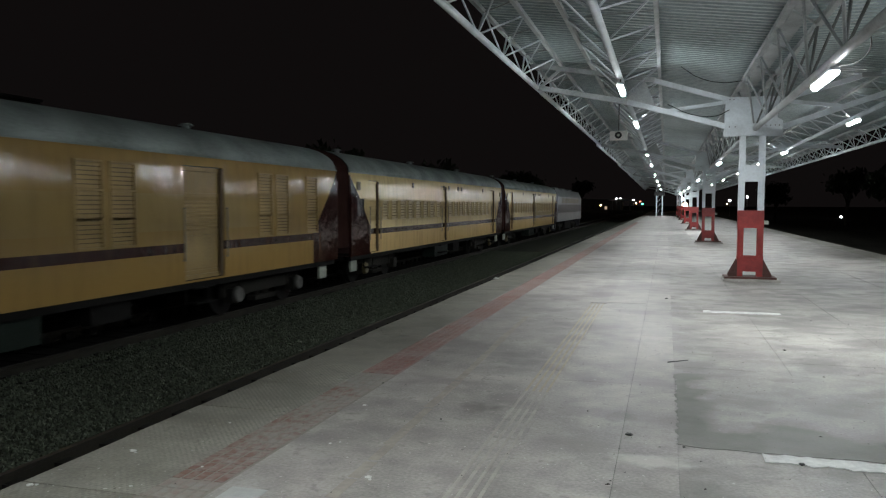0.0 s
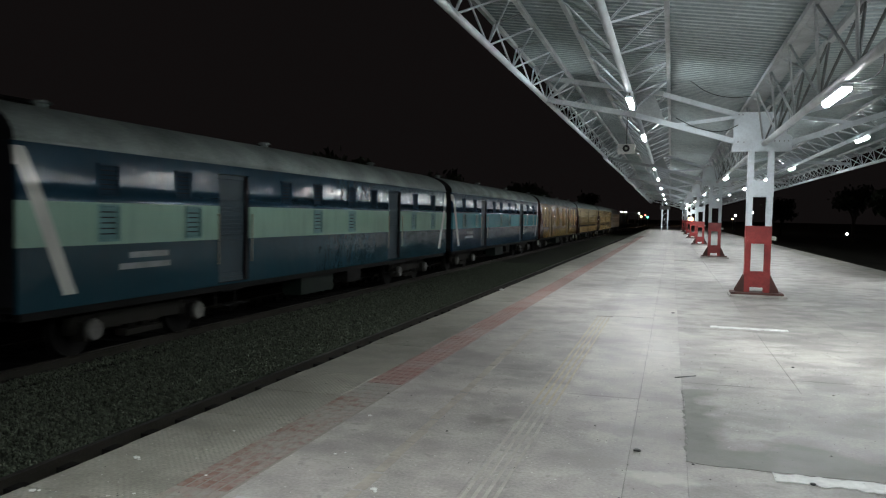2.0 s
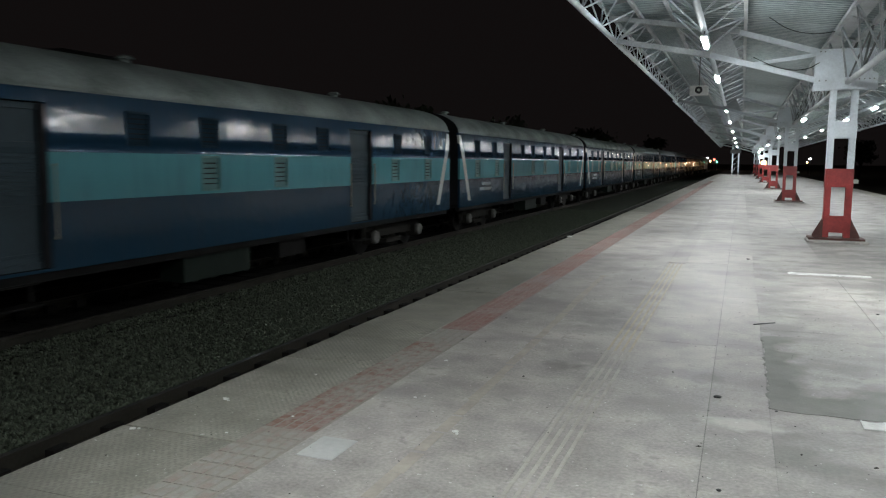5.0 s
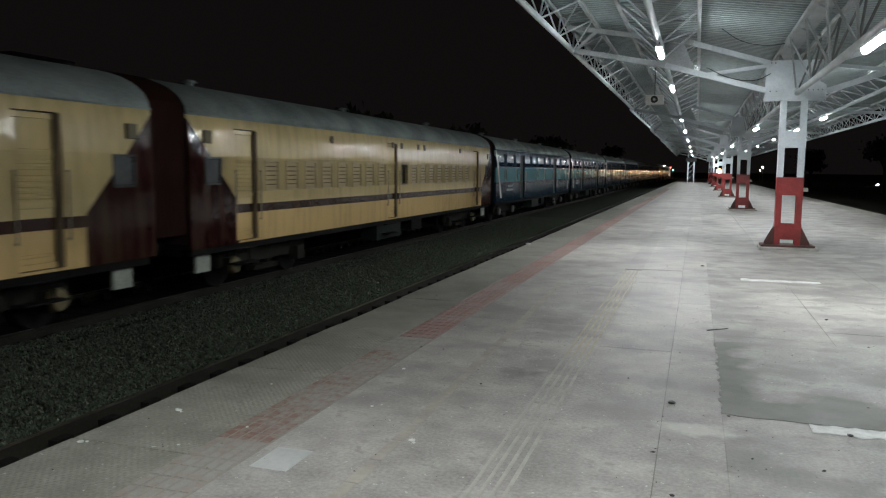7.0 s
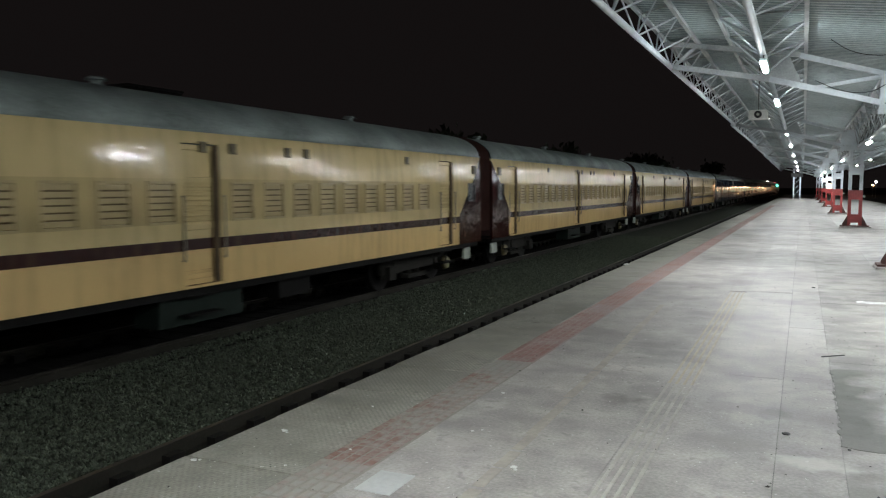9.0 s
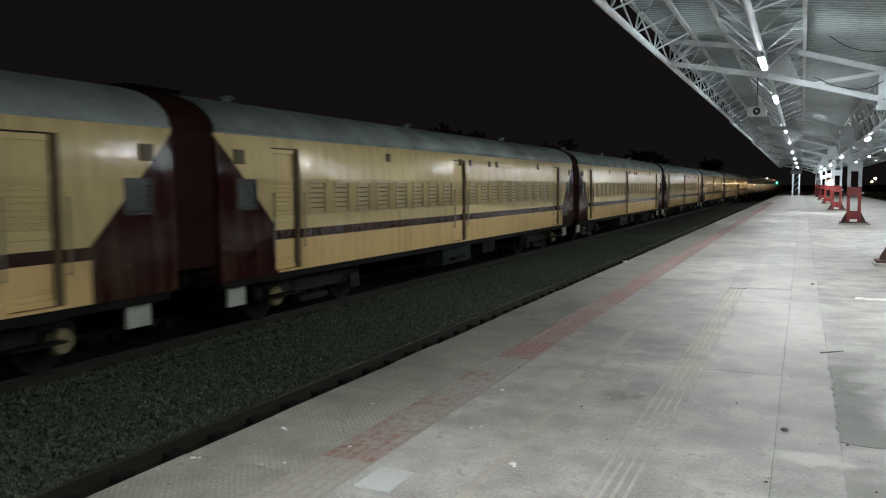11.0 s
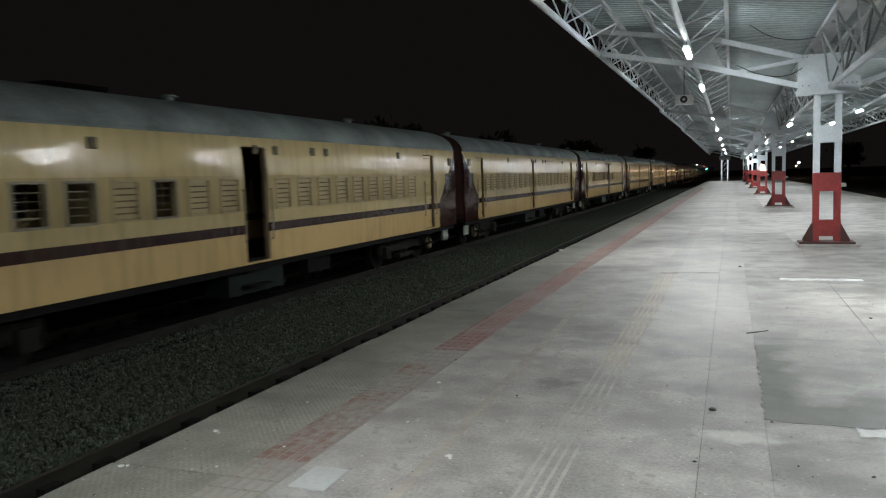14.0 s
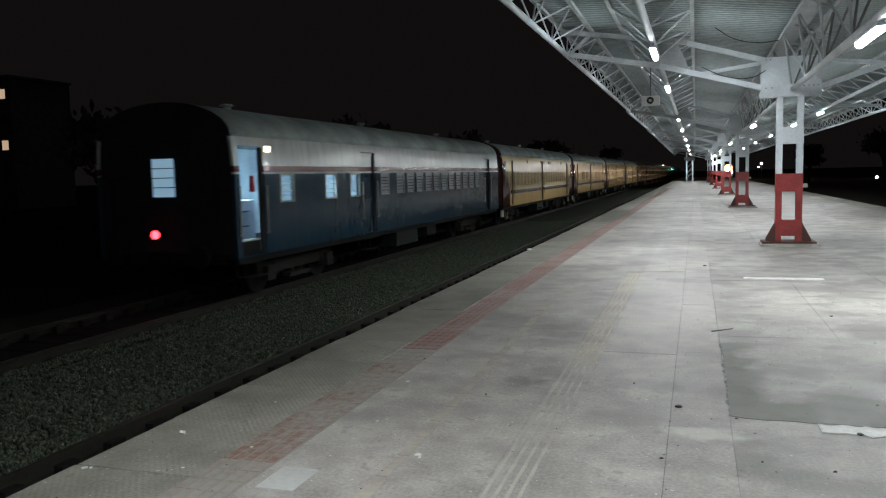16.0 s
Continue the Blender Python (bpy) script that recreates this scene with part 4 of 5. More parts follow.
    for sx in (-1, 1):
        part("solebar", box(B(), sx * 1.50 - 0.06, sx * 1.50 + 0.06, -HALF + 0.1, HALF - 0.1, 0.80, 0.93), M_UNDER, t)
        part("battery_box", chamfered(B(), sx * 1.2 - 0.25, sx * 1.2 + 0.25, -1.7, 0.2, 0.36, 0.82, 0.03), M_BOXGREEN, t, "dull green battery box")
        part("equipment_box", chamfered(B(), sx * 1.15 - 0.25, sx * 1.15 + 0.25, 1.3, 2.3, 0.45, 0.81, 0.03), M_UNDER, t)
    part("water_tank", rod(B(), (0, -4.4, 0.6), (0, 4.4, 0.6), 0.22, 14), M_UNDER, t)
    return t


U_MID = [3.3 + 0.87 * i for i in range(8)] + [11.2 + 0.86 * i for i in range(9)]
U_GS = [3.0, 3.95, 4.87, 5.77, 6.65, 7.5, 8.36, 9.24, 10.1, 10.85, 12.6, 13.5, 14.4, 15.3, 16.15, 17.0, 17.85, 18.6]


def cream_coach(label, opened, doors, spots=U_MID):
    wins = [(u, 2.24, 0.50, 0.56, OPEN if i in opened else SHUT) for i, u in enumerate(spots)]
    wins += [(1.19, 2.33, 0.44, 0.44, SHUT_END), (PITCH - 1.19, 2.33, 0.44, 0.44, SHUT_END)]
    t = coach("cream_coach", label, CREAM, doors, wins, M_END, CREAM, 0.80, caps=M_YELLOW)
    small = mesh("side_vent", chamfered(B(), -0.085, 0.085, -0.085, 0.085, 0, 0.03, 0.012), M_SIDEVENT)
    square = mesh("end_lamp", chamfered(B(), -0.12, 0.12, -0.12, 0.12, 0, 0.05, 0.015), M_SIDEVENT)
    for s in (1, -1):
        for u in (6.2, 10.3, 11.0, 12.5, 13.1, 17.2):
            z = 3.09
            part("side_vent", small, None, t, at=Matrix.Translation((s * side_x(z), u - PITCH / 2, z)) @ pose(0, 0, 0, 0, 90 * s, 0))
        for u in (1.01, PITCH - 1.01):
            part("end_lamp", square, None, t, at=Matrix.Translation((s * side_x(2.95), u - PITCH / 2, 2.95)) @ pose(0, 0, 0, 0, 90 * s, 0))
    return t


def parcel_coach():
    wins = []
    for u in (2.2, 3.62, 8.4, 9.2, 12.2, 13.0, 17.8, 18.6, 20.2):
        for z in (2.86, 2.40, 1.94):
            wins.append((u, z, 0.56, 0.42, PARCEL_SHUT))
    return coach("parcel_van", "ochre yellow parcel van with louvred vents and a maroon stripe", OCHRE, [(5.5, "shut"), (15.4, "shut")], wins, M_END, M_OCHRE_DOOR, 1.36, caps=M_PALECAP)


PARCEL_SHUT = shutter_mesh(0.56, 0.42, M_OCHRE_SHUT)


def blue_coach(label, paint):
    wins = [(u, 2.86, 0.42, 0.44, HIGH_BLUE) for u in (2.3, 4.3, 8.3, 10.0, 12.2, 13.9, 17.9, 20.0)]
    wins += [(u, 2.18, 0.42, 0.52, SHUT_BLUE) for u in (2.3, 4.6, 10.0, 12.2, 17.7, 20.0)]
    t = coach("blue_coach", label, paint, [(6.05, "shut"), (15.75, "shut")], wins, M_END_DARK, M_BLUE_DOOR, 1.15, plates=False, caps=M_PALECAP)
    for z, y0, y1 in ((1.60, -8.35, -7.30), (1.42, -8.60, -7.25)):
        part("lettering_bar", box(B(), 1.6205, 1.623, y0, y1, z, z + 0.10), M_LETTER, t, "faded white lettering")
    return t


def tail_coach():
    wins = [(u, 2.27, 0.55, 0.54, OPEN_TAIL) for u in (2.53, 4.70, 6.15)]
    wins += [(u, 2.27, 0.55, 0.54, SHUT_TAIL) for u in (8.22, 9.46, 10.35, 11.23, 12.13, 12.97, 13.85, 14.7, 15.6, 16.5, 17.4, 18.3)]
    t = coach("tail_coach", "blue and white rear coach with lit interior and open door", TAILC, [(1.10, "open"), (7.08, "shut"), (19.9, "shut")], wins, M_END_DARK, TAILC, 0.90, plates=False, tail=True)
    y = -HALF
    # lit guard's compartment
    part("ceiling_light", box(B(), 1.20, 1.32, y + 1.9, y + 4.3, 3.22, 3.27), M_CABIN, t, "bluish white interior tube")
    part("partition", box(B(), -1.5, 1.5, y + 6.0, y + 6.05, 1.02, 3.3), M_INSIDE, t)
    part("inner_lining", box(B(), -1.40, -1.36, y + 0.1, y + 6.0, 1.02, 3.3), M_INSIDE, t, "pale bluish inner panels")
    part("inner_ceiling", box(B(), -1.45, 1.45, y + 0.1, y + 6.0, 3.285, 3.30), M_INSIDE, t)
    # doorway: raised sill, flag roll, inner rails
    part("door_sill", chamfered(B(), 1.42, 1.575, y + 0.03, y + 0.90, 1.02, 1.24, 0.01), M_UNDER, t, "dark raised step under the doorway")
    part("sill_plate", box(B(), 1.40, 1.585, y + 0.03, y + 0.90, 1.242, 1.275), M_PLATE, t, "white worn sill plate")
    part("flag_roll", rod(B(), (1.47, y + 0.86, 2.22), (1.47, y + 0.86, 2.55), 0.055, 10, 0.04), M_FLAG, t, "rolled red signal flag beside the door")
    for z in (1.52, 1.82):
        part("inner_rail", rod(B(), (1.30, y + 0.10, z), (1.30, y + 0.95, z), 0.014, 6), M_UNDER, t)
    part("inner_post", box(B(), 1.10, 1.16, y + 0.42, y + 0.50, 1.02, 3.28), M_INSIDE, t)
    part("inner_cabinet", chamfered(B(), 0.30, 1.05, y + 0.62, y + 1.60, 1.02, 2.05, 0.02), M_BOXGREY, t, "grey cabinet inside the guard compartment")
    # rear window and lamps
    win = part("rear_window", box(B(), -0.25, 0.25, y - 0.03, y - 0.012, 2.16, 2.92), M_PANE, t, "lit frosted rear window")
    bm = B()
    for i in range(1, 4):
        box(bm, -0.25, 0.25, y - 0.045, y - 0.031, 2.16 + 0.19 * i - 0.008, 2.16 + 0.19 * i + 0.008)
    part("guard_bars", bm, M_UNDER, win)
    lamp = part("tail_lamp", rod(B(), (-0.12, y - 0.20, 1.42), (-0.12, y - 0.02, 1.42), 0.09, 16), M_UNDER, t)
    part("lens", rod(B(), (-0.12, y - 0.215, 1.42), (-0.12, y - 0.201, 1.42), 0.085, 16), M_TAIL, lamp, "glowing red lens")
    side = part("side_lamp", chamfered(B(), 1.52, 1.62, y + 1.12, y + 1.36, 3.02, 3.16, 0.01), M_PLATE, t)
    part("lens", box(B(), 1.618, 1.640, y + 1.14, y + 1.34, 3.03, 3.15), M_AMBER, side, "small glowing amber lamp")
    part("vestibule", box(B(), -0.50, 0.50, y - 0.05, y - 0.011, 1.05, 2.05), M_END_DARK, t)
    for sx in (-1, 1):
        part("grab_rail", rod(B(), (sx * 1.2, y - 0.06, 1.3), (sx * 1.2, y - 0.06, 2.6), 0.015, 6), M_UNDER, t)
    return t


M_FLAG = surface("flag_red", (0.45, 0.02, 0.03), 0.8)
M_BOXGREY = surface("cabinet_grey", (0.22, 0.26, 0.30), 0.5)
M_CABIN = glow("cabin_tube", (0.50, 0.75, 1.0), 190.0)
M_PANE = glow("lit_frosted_pane", (0.36, 0.64, 0.88), 0.32)
M_TAIL = glow("tail_red", (1.0, 0.012, 0.018), 18.0)
M_AMBER = glow("amber", (1.0, 0.75, 0.5), 4.0)
SHUT_TAIL = shutter_mesh(0.55, 0.54, M_LOCO, M_END_DARK)


def locomotive(name, label, lit):
    """A boxy two-cab locomotive; its front faces +y."""
    t = thing(name, label, "locomotive")
    prof = [(-1.5, 1.0), (1.5, 1.0), (1.5, 3.1), (1.2, 3.75), (-1.2, 3.75), (-1.5, 3.1)]
    part("body", prism(B(), prof, -9.2, 9.2), M_LOCO, t)
    for s in (-1, 1):
        nose = B()
        a = [nose.verts.new((x, s * 9.2, z)) for x, z in prof]
        b = [nose.verts.new((x * 0.86, s * (9.95 if z < 2 else 9.55), z)) for x, z in prof]
        for i in range(6):
            nose.faces.new((a[i], a[(i + 1) % 6], b[(i + 1) % 6], b[i]))
        nose.faces.new(b)
        cab = part("nose", nose, M_LOCO, t)
        for x in (-0.62, 0.62):
            part("windscreen", box(B(), x - 0.45, x + 0.45, s * 9.74 - 0.04, s * 9.74 + 0.04, 2.45, 3.05), M_LOCO_DARK, cab, "dark windscreen")
        # lens drawn oversized, so that its glare shows from far off
        part("headlight", rod(B(), (0, s * 9.4, 2.75), (0, s * 9.98, 2.75), 0.60, 20), M_HEAD if lit and s > 0 else M_LOCO_DARK, cab, "round headlight")
        if lit and s > 0:
            # no real part: an emitting disc added as the light's orange halo
            part("glare_halo", rod(B(), (0, s * 9.4, 2.75), (0, s * 9.93, 2.75), 1.05, 24), M_HALO, cab, "orange glowing disc standing in for glare round the headlight")
        for x in (-0.95, 0.95):
            part("marker_light", rod(B(), (x, s * 9.5, 1.75), (x, s * 10.0, 1.75), 0.2, 16), M_HEAD if lit and s > 0 else M_LOCO_DARK, cab, "round marker light")
        bogie(t, s * 5.2)
        part("cowcatcher", prism(B(), [(-1.3, 0.25), (1.3, 0.25), (1.35, 1.0), (-1.35, 1.0)], s * 9.6 - 0.1, s * 9.6 + 0.1), M_LOCO_DARK, t)
    for s in (-1, 1):
        part("side_band", box(B(), s * 1.5 - 0.006, s * 1.5 + 0.012, -9.0, 9.0, 1.75, 2.45), M_LOCO_DARK, t, "dark band along the side")
        for k in range(7):
            part("grille", box(B(), s * 1.5 + s * 0.006 - 0.012, s * 1.5 + s * 0.006 + 0.014, -6.4 + k * 1.9, -5.0 + k * 1.9, 2.6, 3.0), M_BAR, t)
    part("fuel_tank", chamfered(B(), -1.2, 1.2, -2.4, 2.4, 0.25, 1.0, 0.05), M_UNDER, t)
    for y in (-5, 0, 5):
        part("roof_hatch", chamfered(B(), -0.8, 0.8, y - 1.2, y + 1.2, 3.74, 3.95, 0.05), M_ROOF, t)
    return t


# glow of the added halo disc, no lamp of its own
M_HALO = glow("halo_glow", (1.0, 0.42, 0.17), 8.0)
M_HEAD = glow("headlight_glow", (1.0, 0.70, 0.42), 90.0)


def build_train():
    """(coach, joint number behind it) for the whole train."""
    out = []
    cars = {}

    def add(k, key, make):
        if key in cars:
            ob = copy_thing(cars[key], Matrix.Identity(4))
        else:
            ob = cars[key] = make()
        out.append((ob, k))

    shut = [(2.34, "shut"), (10.25, "shut"), (19.45, "shut")]
    for k in (2, 1):
        add(k, "cream", lambda: cream_coach("cream coach with a maroon stripe and closed louvred windows", set(), shut))
    add(0, "parcel", parcel_coach)
    for k in range(-1, -8, -1):
        if k in (-2, -3):
            add(k, "navy", lambda: blue_coach("dark blue coach with a pale greenish band and white end strokes", NAVY))
        else:
            add(k, "blue", lambda: blue_coach("teal blue coach with a turquoise band and white end strokes", BLUE))
    shut = [(2.34, "shut"), (10.25, "shut"), (19.45, "shut")]
    for k in range(-8, -19, -1):
        if k == -15:
            add(k, "open_a", lambda: cream_coach("cream coach with maroon stripe, open middle door and windows", {2, 7, 9, 11}, [(2.34, "shut"), (11.9, "open"), (19.45, "shut")], [u + 0.2 for u in U_GS]))
        elif k == -17:
            add(k, "open_b", lambda: cream_coach("cream coach with maroon stripe, one open door, three open windows", {2, 3, 5}, [(2.34, "shut"), (10.25, "open"), (19.45, "shut")]))
        elif k == -8:
            add(k, "open_c", lambda: cream_coach("cream coach with a maroon stripe and one open window", {8}, shut))
        else:
            add(k, "cream", lambda: cream_coach("cream coach with a maroon stripe and closed louvred windows", set(), shut))
    add(-19, "tail", tail_coach)
    out.append((locomotive("locomotive", "grey locomotive with a dark band pulling the train", False), 3))
    return out


TRAIN = build_train()
ONCOMING = locomotive("oncoming_locomotive", "distant locomotive with a bright warm headlight", True)


# ---- night surroundings ----
def lamp_post(x, y, h, material, label, size=0.3, arm=0.0):
    t = thing("lamp_post", label, "street lamp", pose(x, y, -1.3), "far yard lights")
    part("pole", rod(B(), (0, 0, 0), (0, 0, h + 1.3), 0.09, 8, 0.05), M_STEEL_D, t)
    part("lamp_head", rod(B(), (arm, -0.05, h + 1.3), (arm, 0.2, h + 1.36), size, 10, size * 0.7), material, t, "small glowing lamp head")
    return t


G_WHITE, G_WARM, G_GREEN, G_RED = glow("far_white", (0.95, 0.98, 1), 14.0), glow("far_warm", (1, 0.62, 0.25), 12.0), glow("far_green", (0.1, 1.0, 0.65), 9.0), glow("far_red", (1, 0.15, 0.1), 5.0)
for x, y, h, g, s in ((-16.3, 300, 3.95, G_WHITE, 0.34), (-17.8, 300, 3.9, G_WHITE, 0.30), (-11.6, 300, 3.5, G_WHITE, 0.28), (-10.7, 300, 2.3, G_WARM, 0.45), (-8.4, 300, 2.1, G_GREEN, 0.3), (-9.3, 300, 2.9, G_RED, 0.16), (-23.5, 300, 1.5, G_WARM, 0.16),
                      (40.0, 206.0, -1.0, G_WHITE, 0.2), (24.0, 260.0, 4.2, G_WHITE, 0.12), (21.0, 300.0, 2.2, G_WARM, 0.14), (17.5, 240.0, 3.0, G_WHITE, 0.10), (30.0, 240.0, 4.8, G_WHITE, 0.10)):
    lamp_post(x, y, h, g, "far yard lamp glowing in the dark")


def far_building(x, y, w, d, h, lit, label):
    t = thing("far_building", label, "building", pose(x, y, -1.3), "distant buildings")
    part("wall", chamfered(B(), -w / 2, w / 2, -d / 2, d / 2, 0, h, 0.1), M_WALL, t)
    part("roof", box(B(), -w / 2 - 0.2, w / 2 + 0.2, -d / 2 - 0.2, d / 2 + 0.2, h, h + 0.3), M_STEEL_D, t)
    n = int(w / 2.6)
    pane = mesh("window", box(B(), -0.5, 0.5, -0.03, 0.02, -0.6, 0.6), M_LOCO_DARK)
    glowing = mesh("window", box(B(), -0.5, 0.5, -0.03, 0.02, -0.6, 0.6), M_WINDOW)
    for f in range(int(h / 3.2)):
        for i in range(n):
            me = glowing if (f, i) in lit else pane
            part("window", me, None, t, at=pose(-w / 2 + w * (i + 0.5) / n, -d / 2, 1.7 + 3.2 * f))
    return t


M_WINDOW = glow("lit_window", (1.0, 0.72, 0.5), 0.35)
far_building(-87, 84, 10.4, 10, 16.5, {(4, 3), (2, 3)}, "dark apartment block with a few lit windows")
far_building(-30, 330, 26, 8, 5, {(0, 2), (0, 7)}, "low dark station building far down the line")


def shed(x, y):
    t = thing("far_shelter", "small dim station shelter on thin posts", "shelter", pose(x, y, -1.3))
    for px in (-3, 3):
        for py in (-4, 4):
            part("post", rod(B(), (px, py, 0), (px, py, 4.4), 0.1, 8), M_STEEL_G, t)
    part("roof", prism(B(), [(-4, 4.4), (4, 4.4), (4, 4.55), (0, 4.9), (-4, 4.55)], -6, 6), M_STEEL_G, t)
    part("platform_block", box(B(), -4, 4, -8, 8, 0, 1.2), M_WALL, t)
    return t


shed(-14.5, 270)


def tree(x, y, h, seed):
    r = random.Random(seed)
    t = thing("tree", "dark leafy tree standing beyond the tracks at night", "tree", pose(x, y, -1.3), "trees beyond the tracks")
    bm = B()
    rod(bm, (0, 0, 0), (0.1, 0, h * 0.45), 0.28, 8, 0.18)
    tips = []
    for i in range(7):
        a = i * 0.9 + r.random()
        tip = Vector((math.cos(a) * h * 0.22 * r.uniform(0.6, 1.2), math.sin(a) * h * 0.22 * r.uniform(0.6, 1.2), h * r.uniform(0.6, 0.95)))
        rod(bm, (0.1, 0, h * r.uniform(0.3, 0.45)), tip, 0.13, 6, 0.04)
        tips.append(tip)
    part("trunk", bm, M_BARK, t)
    verts, faces = [], []
    for tip in tips:
        for _ in range(210):
            c = tip + Vector((r.gauss(0, 1), r.gauss(0, 1), r.gauss(0, 0.8))) * h * 0.09
            e = Euler((r.random() * 6, r.random() * 6, r.random() * 6)).to_matrix()
            s = r.uniform(0.45, 1.0)
            o = len(verts)
            verts.extend([tuple(c + e @ Vector(p) * s) for p in ((-0.5, 0, 0), (0, -0.25, 0.05), (0.5, 0, 0), (0, 0.25, 0.05))])
            faces.append((o, o + 1, o + 2, o + 3))
    me = bpy.data.meshes.new("crown")
    me.from_pydata(verts, [], faces)
    me.materials.append(M_LEAF)
    part("crown", me, None, t)
    return t


for i, (x, y, h) in enumerate(((-26, 60, 9), (-24, 84, 8.5), (-30, 105, 10), (-22, 128, 9), (-27, 150, 11), (-20, 190, 10), (-34, 40, 9), (-38, 20, 10), (22, 90, 8), (26, 130, 10), (21, 170, 9))):
    tree(x, y, h * 0.78, i)


def far_posts(x, y):
    t = thing("bridge_support", "white twin-post support with dark sign at the platform end", "support", pose(x, y, 0))
    for s in (-1, 1):
        part("post", box(B(), s * 0.42 - 0.09, s * 0.42 + 0.09, -0.09, 0.09, 0, 4.3), M_STEEL_W, t)
    for k in range(5):
        part("brace", beam(B(), (-0.33, 0, 0.5 + k * 0.75), (0.33, 0, 0.5 + (k + 1) * 0.75), 0.04, 0.04), M_STEEL_W, t)
    part("sign", box(B(), -0.75, 0.75, -0.15, -0.09, 3.0, 3.6), M_CABLE, t, "dark hanging sign")
    return t


far_posts(-0.9, 122.0)


# ---- platform litter ----
def litter():
    bm = B()
    rod(bm, (0.16, 8.20, 0.010), (0.36, 8.34, 0.016), 0.006, 6, 0.004)
    solid("twig", bm, M_CABLE, "thin dark twig lying on the concrete", "twig")
    for x, y, s in ((-0.10, 5.52, 0.026), (0.26, 5.34, 0.012), (2.9, 7.0, 0.022), (1.4, 9.3, 0.02), (0.15, 13.9, 0.03), (-0.05, 3.9, 0.014), (0.95, 5.18, 0.02)):
        bm = B()
        bmesh.ops.create_icosphere(bm, subdivisions=2, radius=s)
        for v in bm.verts:
            v.co *= rng.uniform(0.75, 1.15)
            v.co.z *= 0.35
        solid("pebble", bm, M_CABLE, "small dark lump lying on the platform", "stone", "bits of dirt on the platform", at=pose(x, y, s * 0.3))
    for x, y, s in ((-1.52, 4.21, 0.022), (-1.50, 4.18, 0.012), (-3.14, 4.24, 0.02), (-3.17, 4.26, 0.012), (-3.11, 4.22, 0.01), (-3.30, 3.55, 0.02), (-3.27, 3.57, 0.012), (-3.36, 16.5, 0.06), (-2.15, 5.75, 0.016), (-2.9, 5.0, 0.010), (-2.55, 4.1, 0.010), (-2.0, 4.75, 0.012), (-1.95, 4.8, 0.008), (-2.75, 3.7, 0.01)):
        bm = B()
        bmesh.ops.create_icosphere(bm, subdivisions=2, radius=s)
        for v in bm.verts:
            v.co *= rng.uniform(0.7, 1.2)
            v.co.z *= 0.3
        solid("chip", bm, M_WHITE, "small white chip of mortar on the platform", "stone", "white chips on the platform", at=pose(x, y, s * 0.25))
    for x0, x1, y, w, lab in ((0.68, 1.76, 12.40, 0.20, "worn white painted bar across the platform"), (0.74, 1.9, 5.24, 0.17, "broken white painted strip beside a rough patch")):
        r = random.Random(int(y))
        n = 26
        bm = B()
        lo = [bm.verts.new((x0 + (x1 - x0) * i / n, y - w / 2 + r.uniform(-0.03, 0.03), 0.006)) for i in range(n + 1)]
        hi = [bm.verts.new((x0 + (x1 - x0) * i / n, y + w / 2 + r.uniform(-0.02, 0.02), 0.006)) for i in range(n + 1)]
        for i in range(n):
            bm.faces.new((lo[i], lo[i + 1], hi[i + 1], hi[i]))
        ext = bmesh.ops.extrude_face_region(bm, geom=list(bm.faces))
        for g in ext["geom"]:
            if isinstance(g, bmesh.types.BMVert):
                g.co.z -= 0.005
        solid("white_strip", bm, M_WHITE, lab, "road marking")
    verts, faces = [], []
    r = random.Random(21)
    for i in range(700):
        x, y = (r.uniform(-0.2, 4.5), r.uniform(4.2, 12.0)) if i % 3 else (r.uniform(-3.3, 0.2), r.uniform(3.0, 14.0))
        q, a, o = r.uniform(0.002, 0.006) * (2.2 if r.random() < 0.05 else 1), r.random() * 6.3, len(verts)
        for dx, dy, dz in ((1.6, 0, 0), (0, 0.8, 0), (-1.3, 0.2, 0), (0.1, -0.9, 0), (0, 0, 0.7)):
            verts.append((x + q * (dx * math.cos(a) - dy * math.sin(a)), y + q * (dx * math.sin(a) + dy * math.cos(a)), 0.005 + q * dz))
        faces.extend([(o, o + 1, o + 4), (o + 1, o + 2, o + 4), (o + 2, o + 3, o + 4), (o + 3, o, o + 4), (o + 3, o + 2, o + 1, o)])
    me = bpy.data.meshes.new("dirt_crumbs")
    me.from_pydata(verts, [], faces)
    me.materials.append(M_DIRT)
    tagged(new("dirt_crumbs", me), "dark crumbs of dirt scattered over the concrete", "dirt", kind="stuff")
    # rough repair patch
    r = random.Random(3)
    n = 40
    bm = B()
    left = [(0.225 + r.uniform(-0.02, 0.02), 5.40 + 2.3 * i / n) for i in range(n + 1)]
    top = [(0.22 + 4.0 * i / n, 7.72 + r.uniform(-0.03, 0.03) + 0.012 * i) for i in range(1, n + 1)]
    bot = [(4.22 - 4.0 * i / n, 5.36 + r.uniform(-0.012, 0.012)) for i in range(n)]
    loop = [bm.verts.new((x, y, 0.0024)) for x, y in left + top + bot]
    base = [bm.verts.new((v.co.x, v.co.y, -0.004)) for v in loop]
    bm.faces.new(loop)
    for i in range(len(loop)):
        bm.faces.new((loop[i], base[i], base[(i + 1) % len(loop)], loop[(i + 1) % len(loop)]))
    r = random.Random(9)
    for y in range(24):
        if r.random() < 0.88:
            y0 = 3.2 + y * 0.33
            x = -1.60 - 0.025 * (y0 - 4.0) if y0 > 4 else -1.60
            dash = chamfered(B(), x - 0.03 - r.uniform(0, 0.015), x + 0.03 + r.uniform(0, 0.015), y0, y0 + r.uniform(0.28, 0.329), -0.002, 0.0025, 0.001)
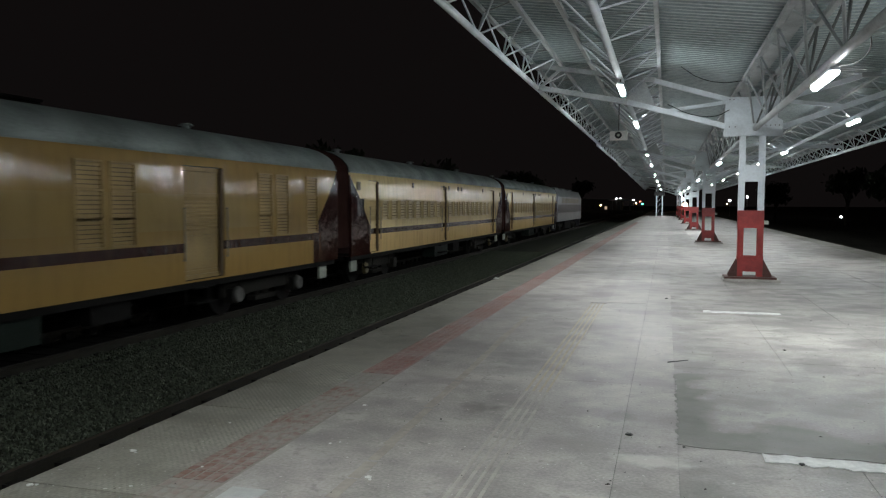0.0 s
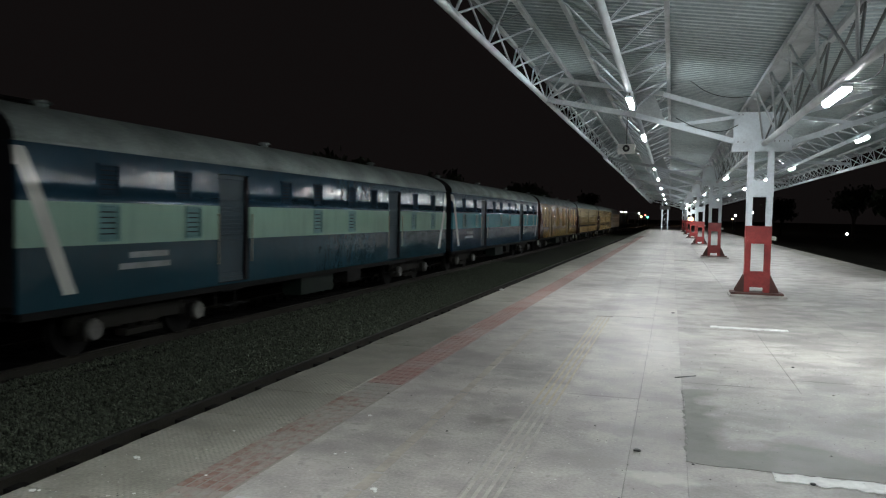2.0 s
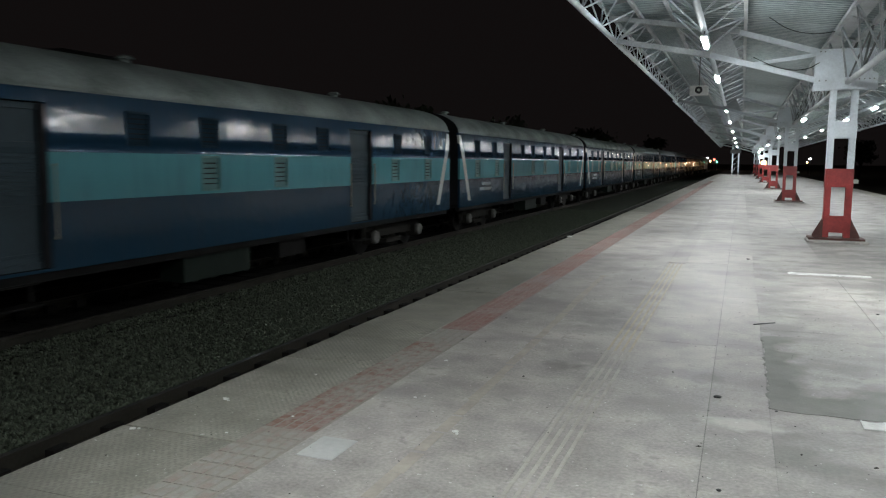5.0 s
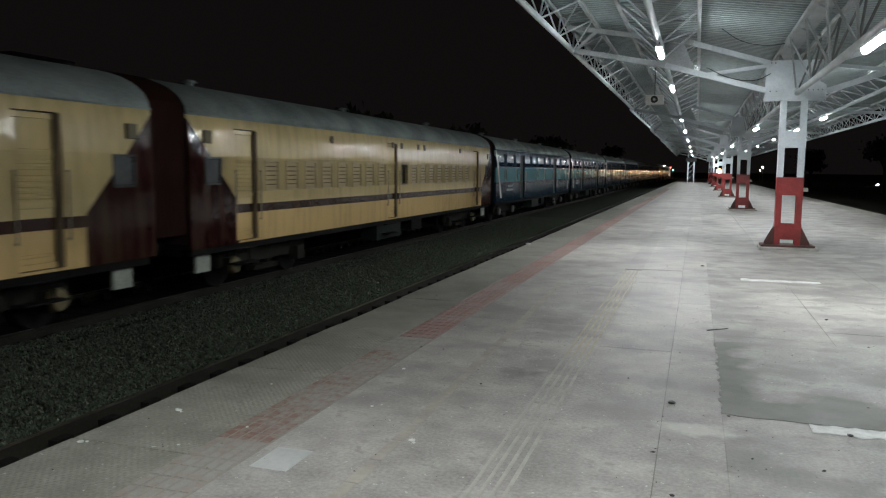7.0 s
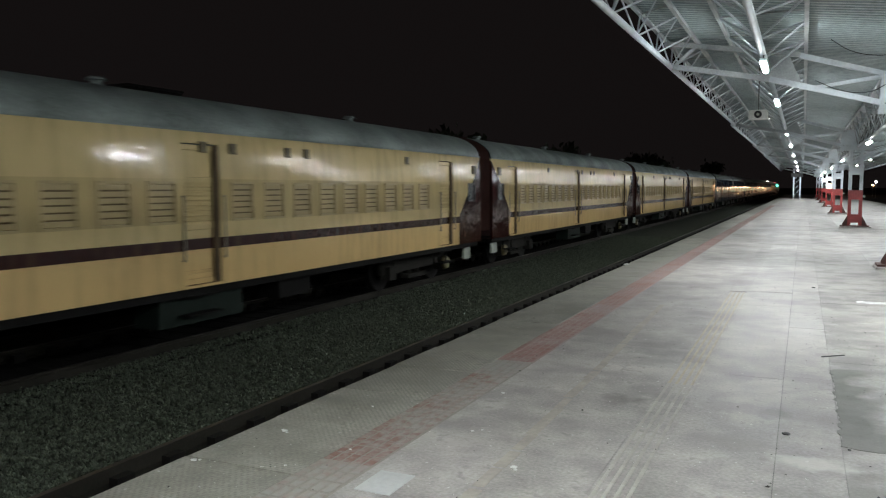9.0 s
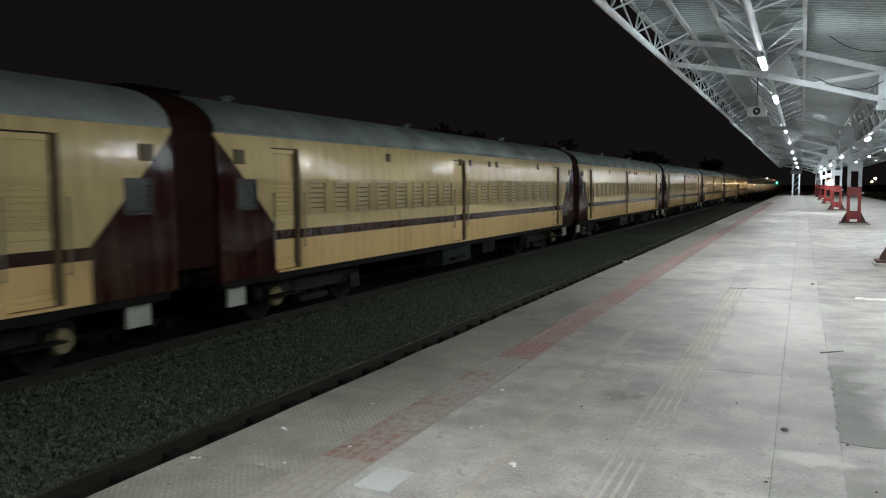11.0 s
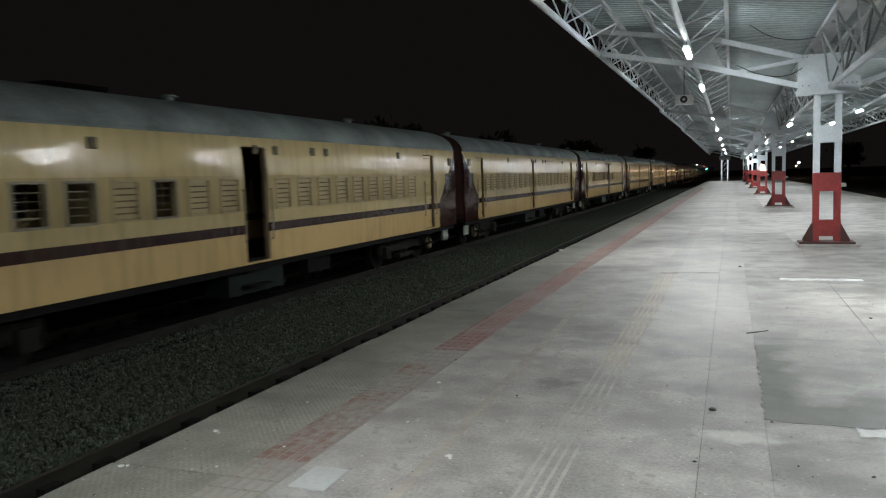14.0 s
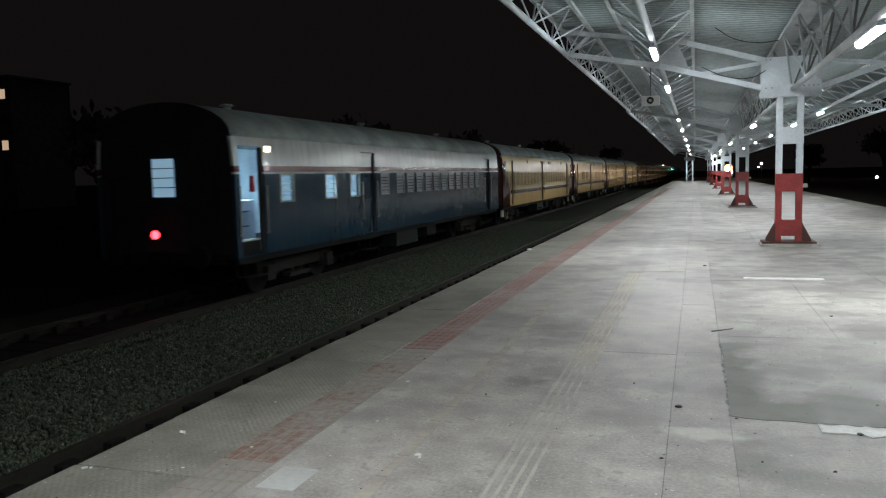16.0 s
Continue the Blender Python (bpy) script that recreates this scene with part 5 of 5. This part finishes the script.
            solid("faded_line", dash, M_FADED, "almost worn-off yellowish painted line on the concrete", "road marking", "dashes of the worn line", "structure")
    mortar = B()
    chamfered(mortar, -2.20, -1.98, 3.55, 3.86, -0.004, 0.004, 0.003)
    solid("mortar_patch", mortar, M_MORTAR, "smooth pale mortar patch beside the tactile tiles", "repair patch", kind="structure")
    solid("repair_patch", bm, M_PATCH, "rough darker concrete repair patch on the platform", "repair patch", kind="structure")


litter()


# ---- pieces of tracks and platform ----
def slabs():
    shared = {}
    for x0, x1, step in STRIPS:
        if step < 0.5:
            continue
        y, r = P0, random.Random(int(x0 * 100))
        while y < P1:
            L = step * r.choice((0.7, 1.0, 1.0, 1.3))
            L = min(L, P1 - y)
            key = (x0, round(L, 2))
            if key not in shared:
                shared[key] = mesh("slab", chamfered(B(), 0, x1 - x0, 0, L - 0.003, -0.034, 0, 0.001), M_ROUGH if x0 > 0.2 else M_CONC)
            part("slab", shared[key], None, platform, at=pose(x0, y, r.uniform(-0.0015, 0.0015)))
            y += L
    cop = mesh("coping_stone", chamfered(B(), 0, 0.772, 0, 0.896, -0.16, 0, 0.003), M_COPING)
    copr = mesh("coping_stone", chamfered(B(), 0, 0.74, 0, 1.79, -0.16, 0, 0.008), M_COPING)
    r = random.Random(11)
    y = P0
    while y < P1:
        part("coping_stone", cop, None, platform, at=pose(EDGE_L + r.uniform(-0.01, 0.01), y, r.uniform(-0.002, 0.002)))
        y += 0.9
    y = P0
    while y < P1:
        part("coping_stone", copr, None, platform, at=pose(6.26 + r.uniform(-0.01, 0.01), y, 0))
        y += 1.8
    red = []
    for low, bar, proud in ((M_REDLOW, M_REDDIRTY, 0.0005), (M_REDLOW, M_REDMID, 0.001), (M_REDBASE, M_REDTILE, 0.003)):
        bm = B()
        chamfered(bm, 0, 0.370, 0, 0.299, -0.034, -0.002, 0.001)
        n = len(bm.faces)
        for i in range(5):
            for j in range(2):
                chamfered(bm, 0.014 + i * 0.070, 0.014 + i * 0.070 + 0.054, 0.008 + j * 0.149, 0.008 + j * 0.149 + 0.133, -0.002, proud, 0.001)
        for f in list(bm.faces)[n:]:
            f.material_index = 1
        me = mesh("tactile_tile", bm, low)
        me.materials.append(bar)
        red.append(me)
    y = 2.4
    while y < 75:
        part("tactile_tile", red[0 if y < 3.6 or 6.2 < y < 6.6 else 1 if y < 6.3 else 2], None, platform, at=pose(-2.641, y, r.uniform(-0.002, 0.0005)))
        y += 0.3
    tiles = []
    for mat_ in (M_YELTILE, M_YELWORN):
        yel = B()
        chamfered(yel, 0, 0.255, 0, 0.2995, -0.034, -0.001, 0.001)
        n = len(yel.faces)
        for i in range(4):
            chamfered(yel, 0.020 + i * 0.060, 0.020 + i * 0.060 + 0.022, 0.0, 0.2995, -0.001, 0.004, 0.002)
        yel.faces.ensure_lookup_table()
        for f in list(yel.faces)[n:]:
            f.material_index = 1
        me = mesh("guide_tile", yel, M_CONC)
        me.materials.append(mat_)
        tiles.append(me)
    y = 0.3
    while y < 12.9:
        part("guide_tile", tiles[0] if y > 6.4 else tiles[1], None, platform, at=pose(-1.04, y, r.uniform(-0.001, 0.0005)))
        y += 0.3
    far = B()
    box(far, -2.63, -2.275, 75, P1, -0.034, 0), box(far, -2.63, -2.275, P0, 2.39, -0.034, 0)
    part("plain_strip", far, M_CONC, platform)
    far = B()
    box(far, -1.04, -0.785, 13.0, P1, -0.034, 0), box(far, -1.04, -0.785, P0, 0.29, -0.034, 0)
    part("plain_strip", far, M_CONC, platform)


slabs()
lay_sleepers(*near_track, 0.0, 90.0)
lay_sleepers(*train_track, 0.0, 40.0)
lay_sleepers(*right_track, 24.0, 60.0)


def motions():
    """The train runs away along its track; a locomotive creeps up on the far track."""
    for ob, k in TRAIN:
        rows = []
        for i in range(9):
            t = 2.0 * i
            y = PITCH * k + SPEED * t + START + PITCH / 2 - (0.25 if t < 13 else 0.0)
            if ob.name.startswith("locomotive"):
                y -= PITCH / 2 - 0.55 - 9.95
            rows.append((t, pose(TRACK_TRAIN, y, RAIL)))
        walk(ob, rows)
    walk(ONCOMING, [(t, pose(TRACK_RIGHT, y + 9.8, RAIL, 0, 0, 180)) for t, y in ((0.0, 399.0), (3.0, 383.0), (5.5, 366.0), (7.0, 355.0), (9.0, 334.0), (12.5, 283.0), (14.5, 256.0), (16.0, 240.0))])


motions()
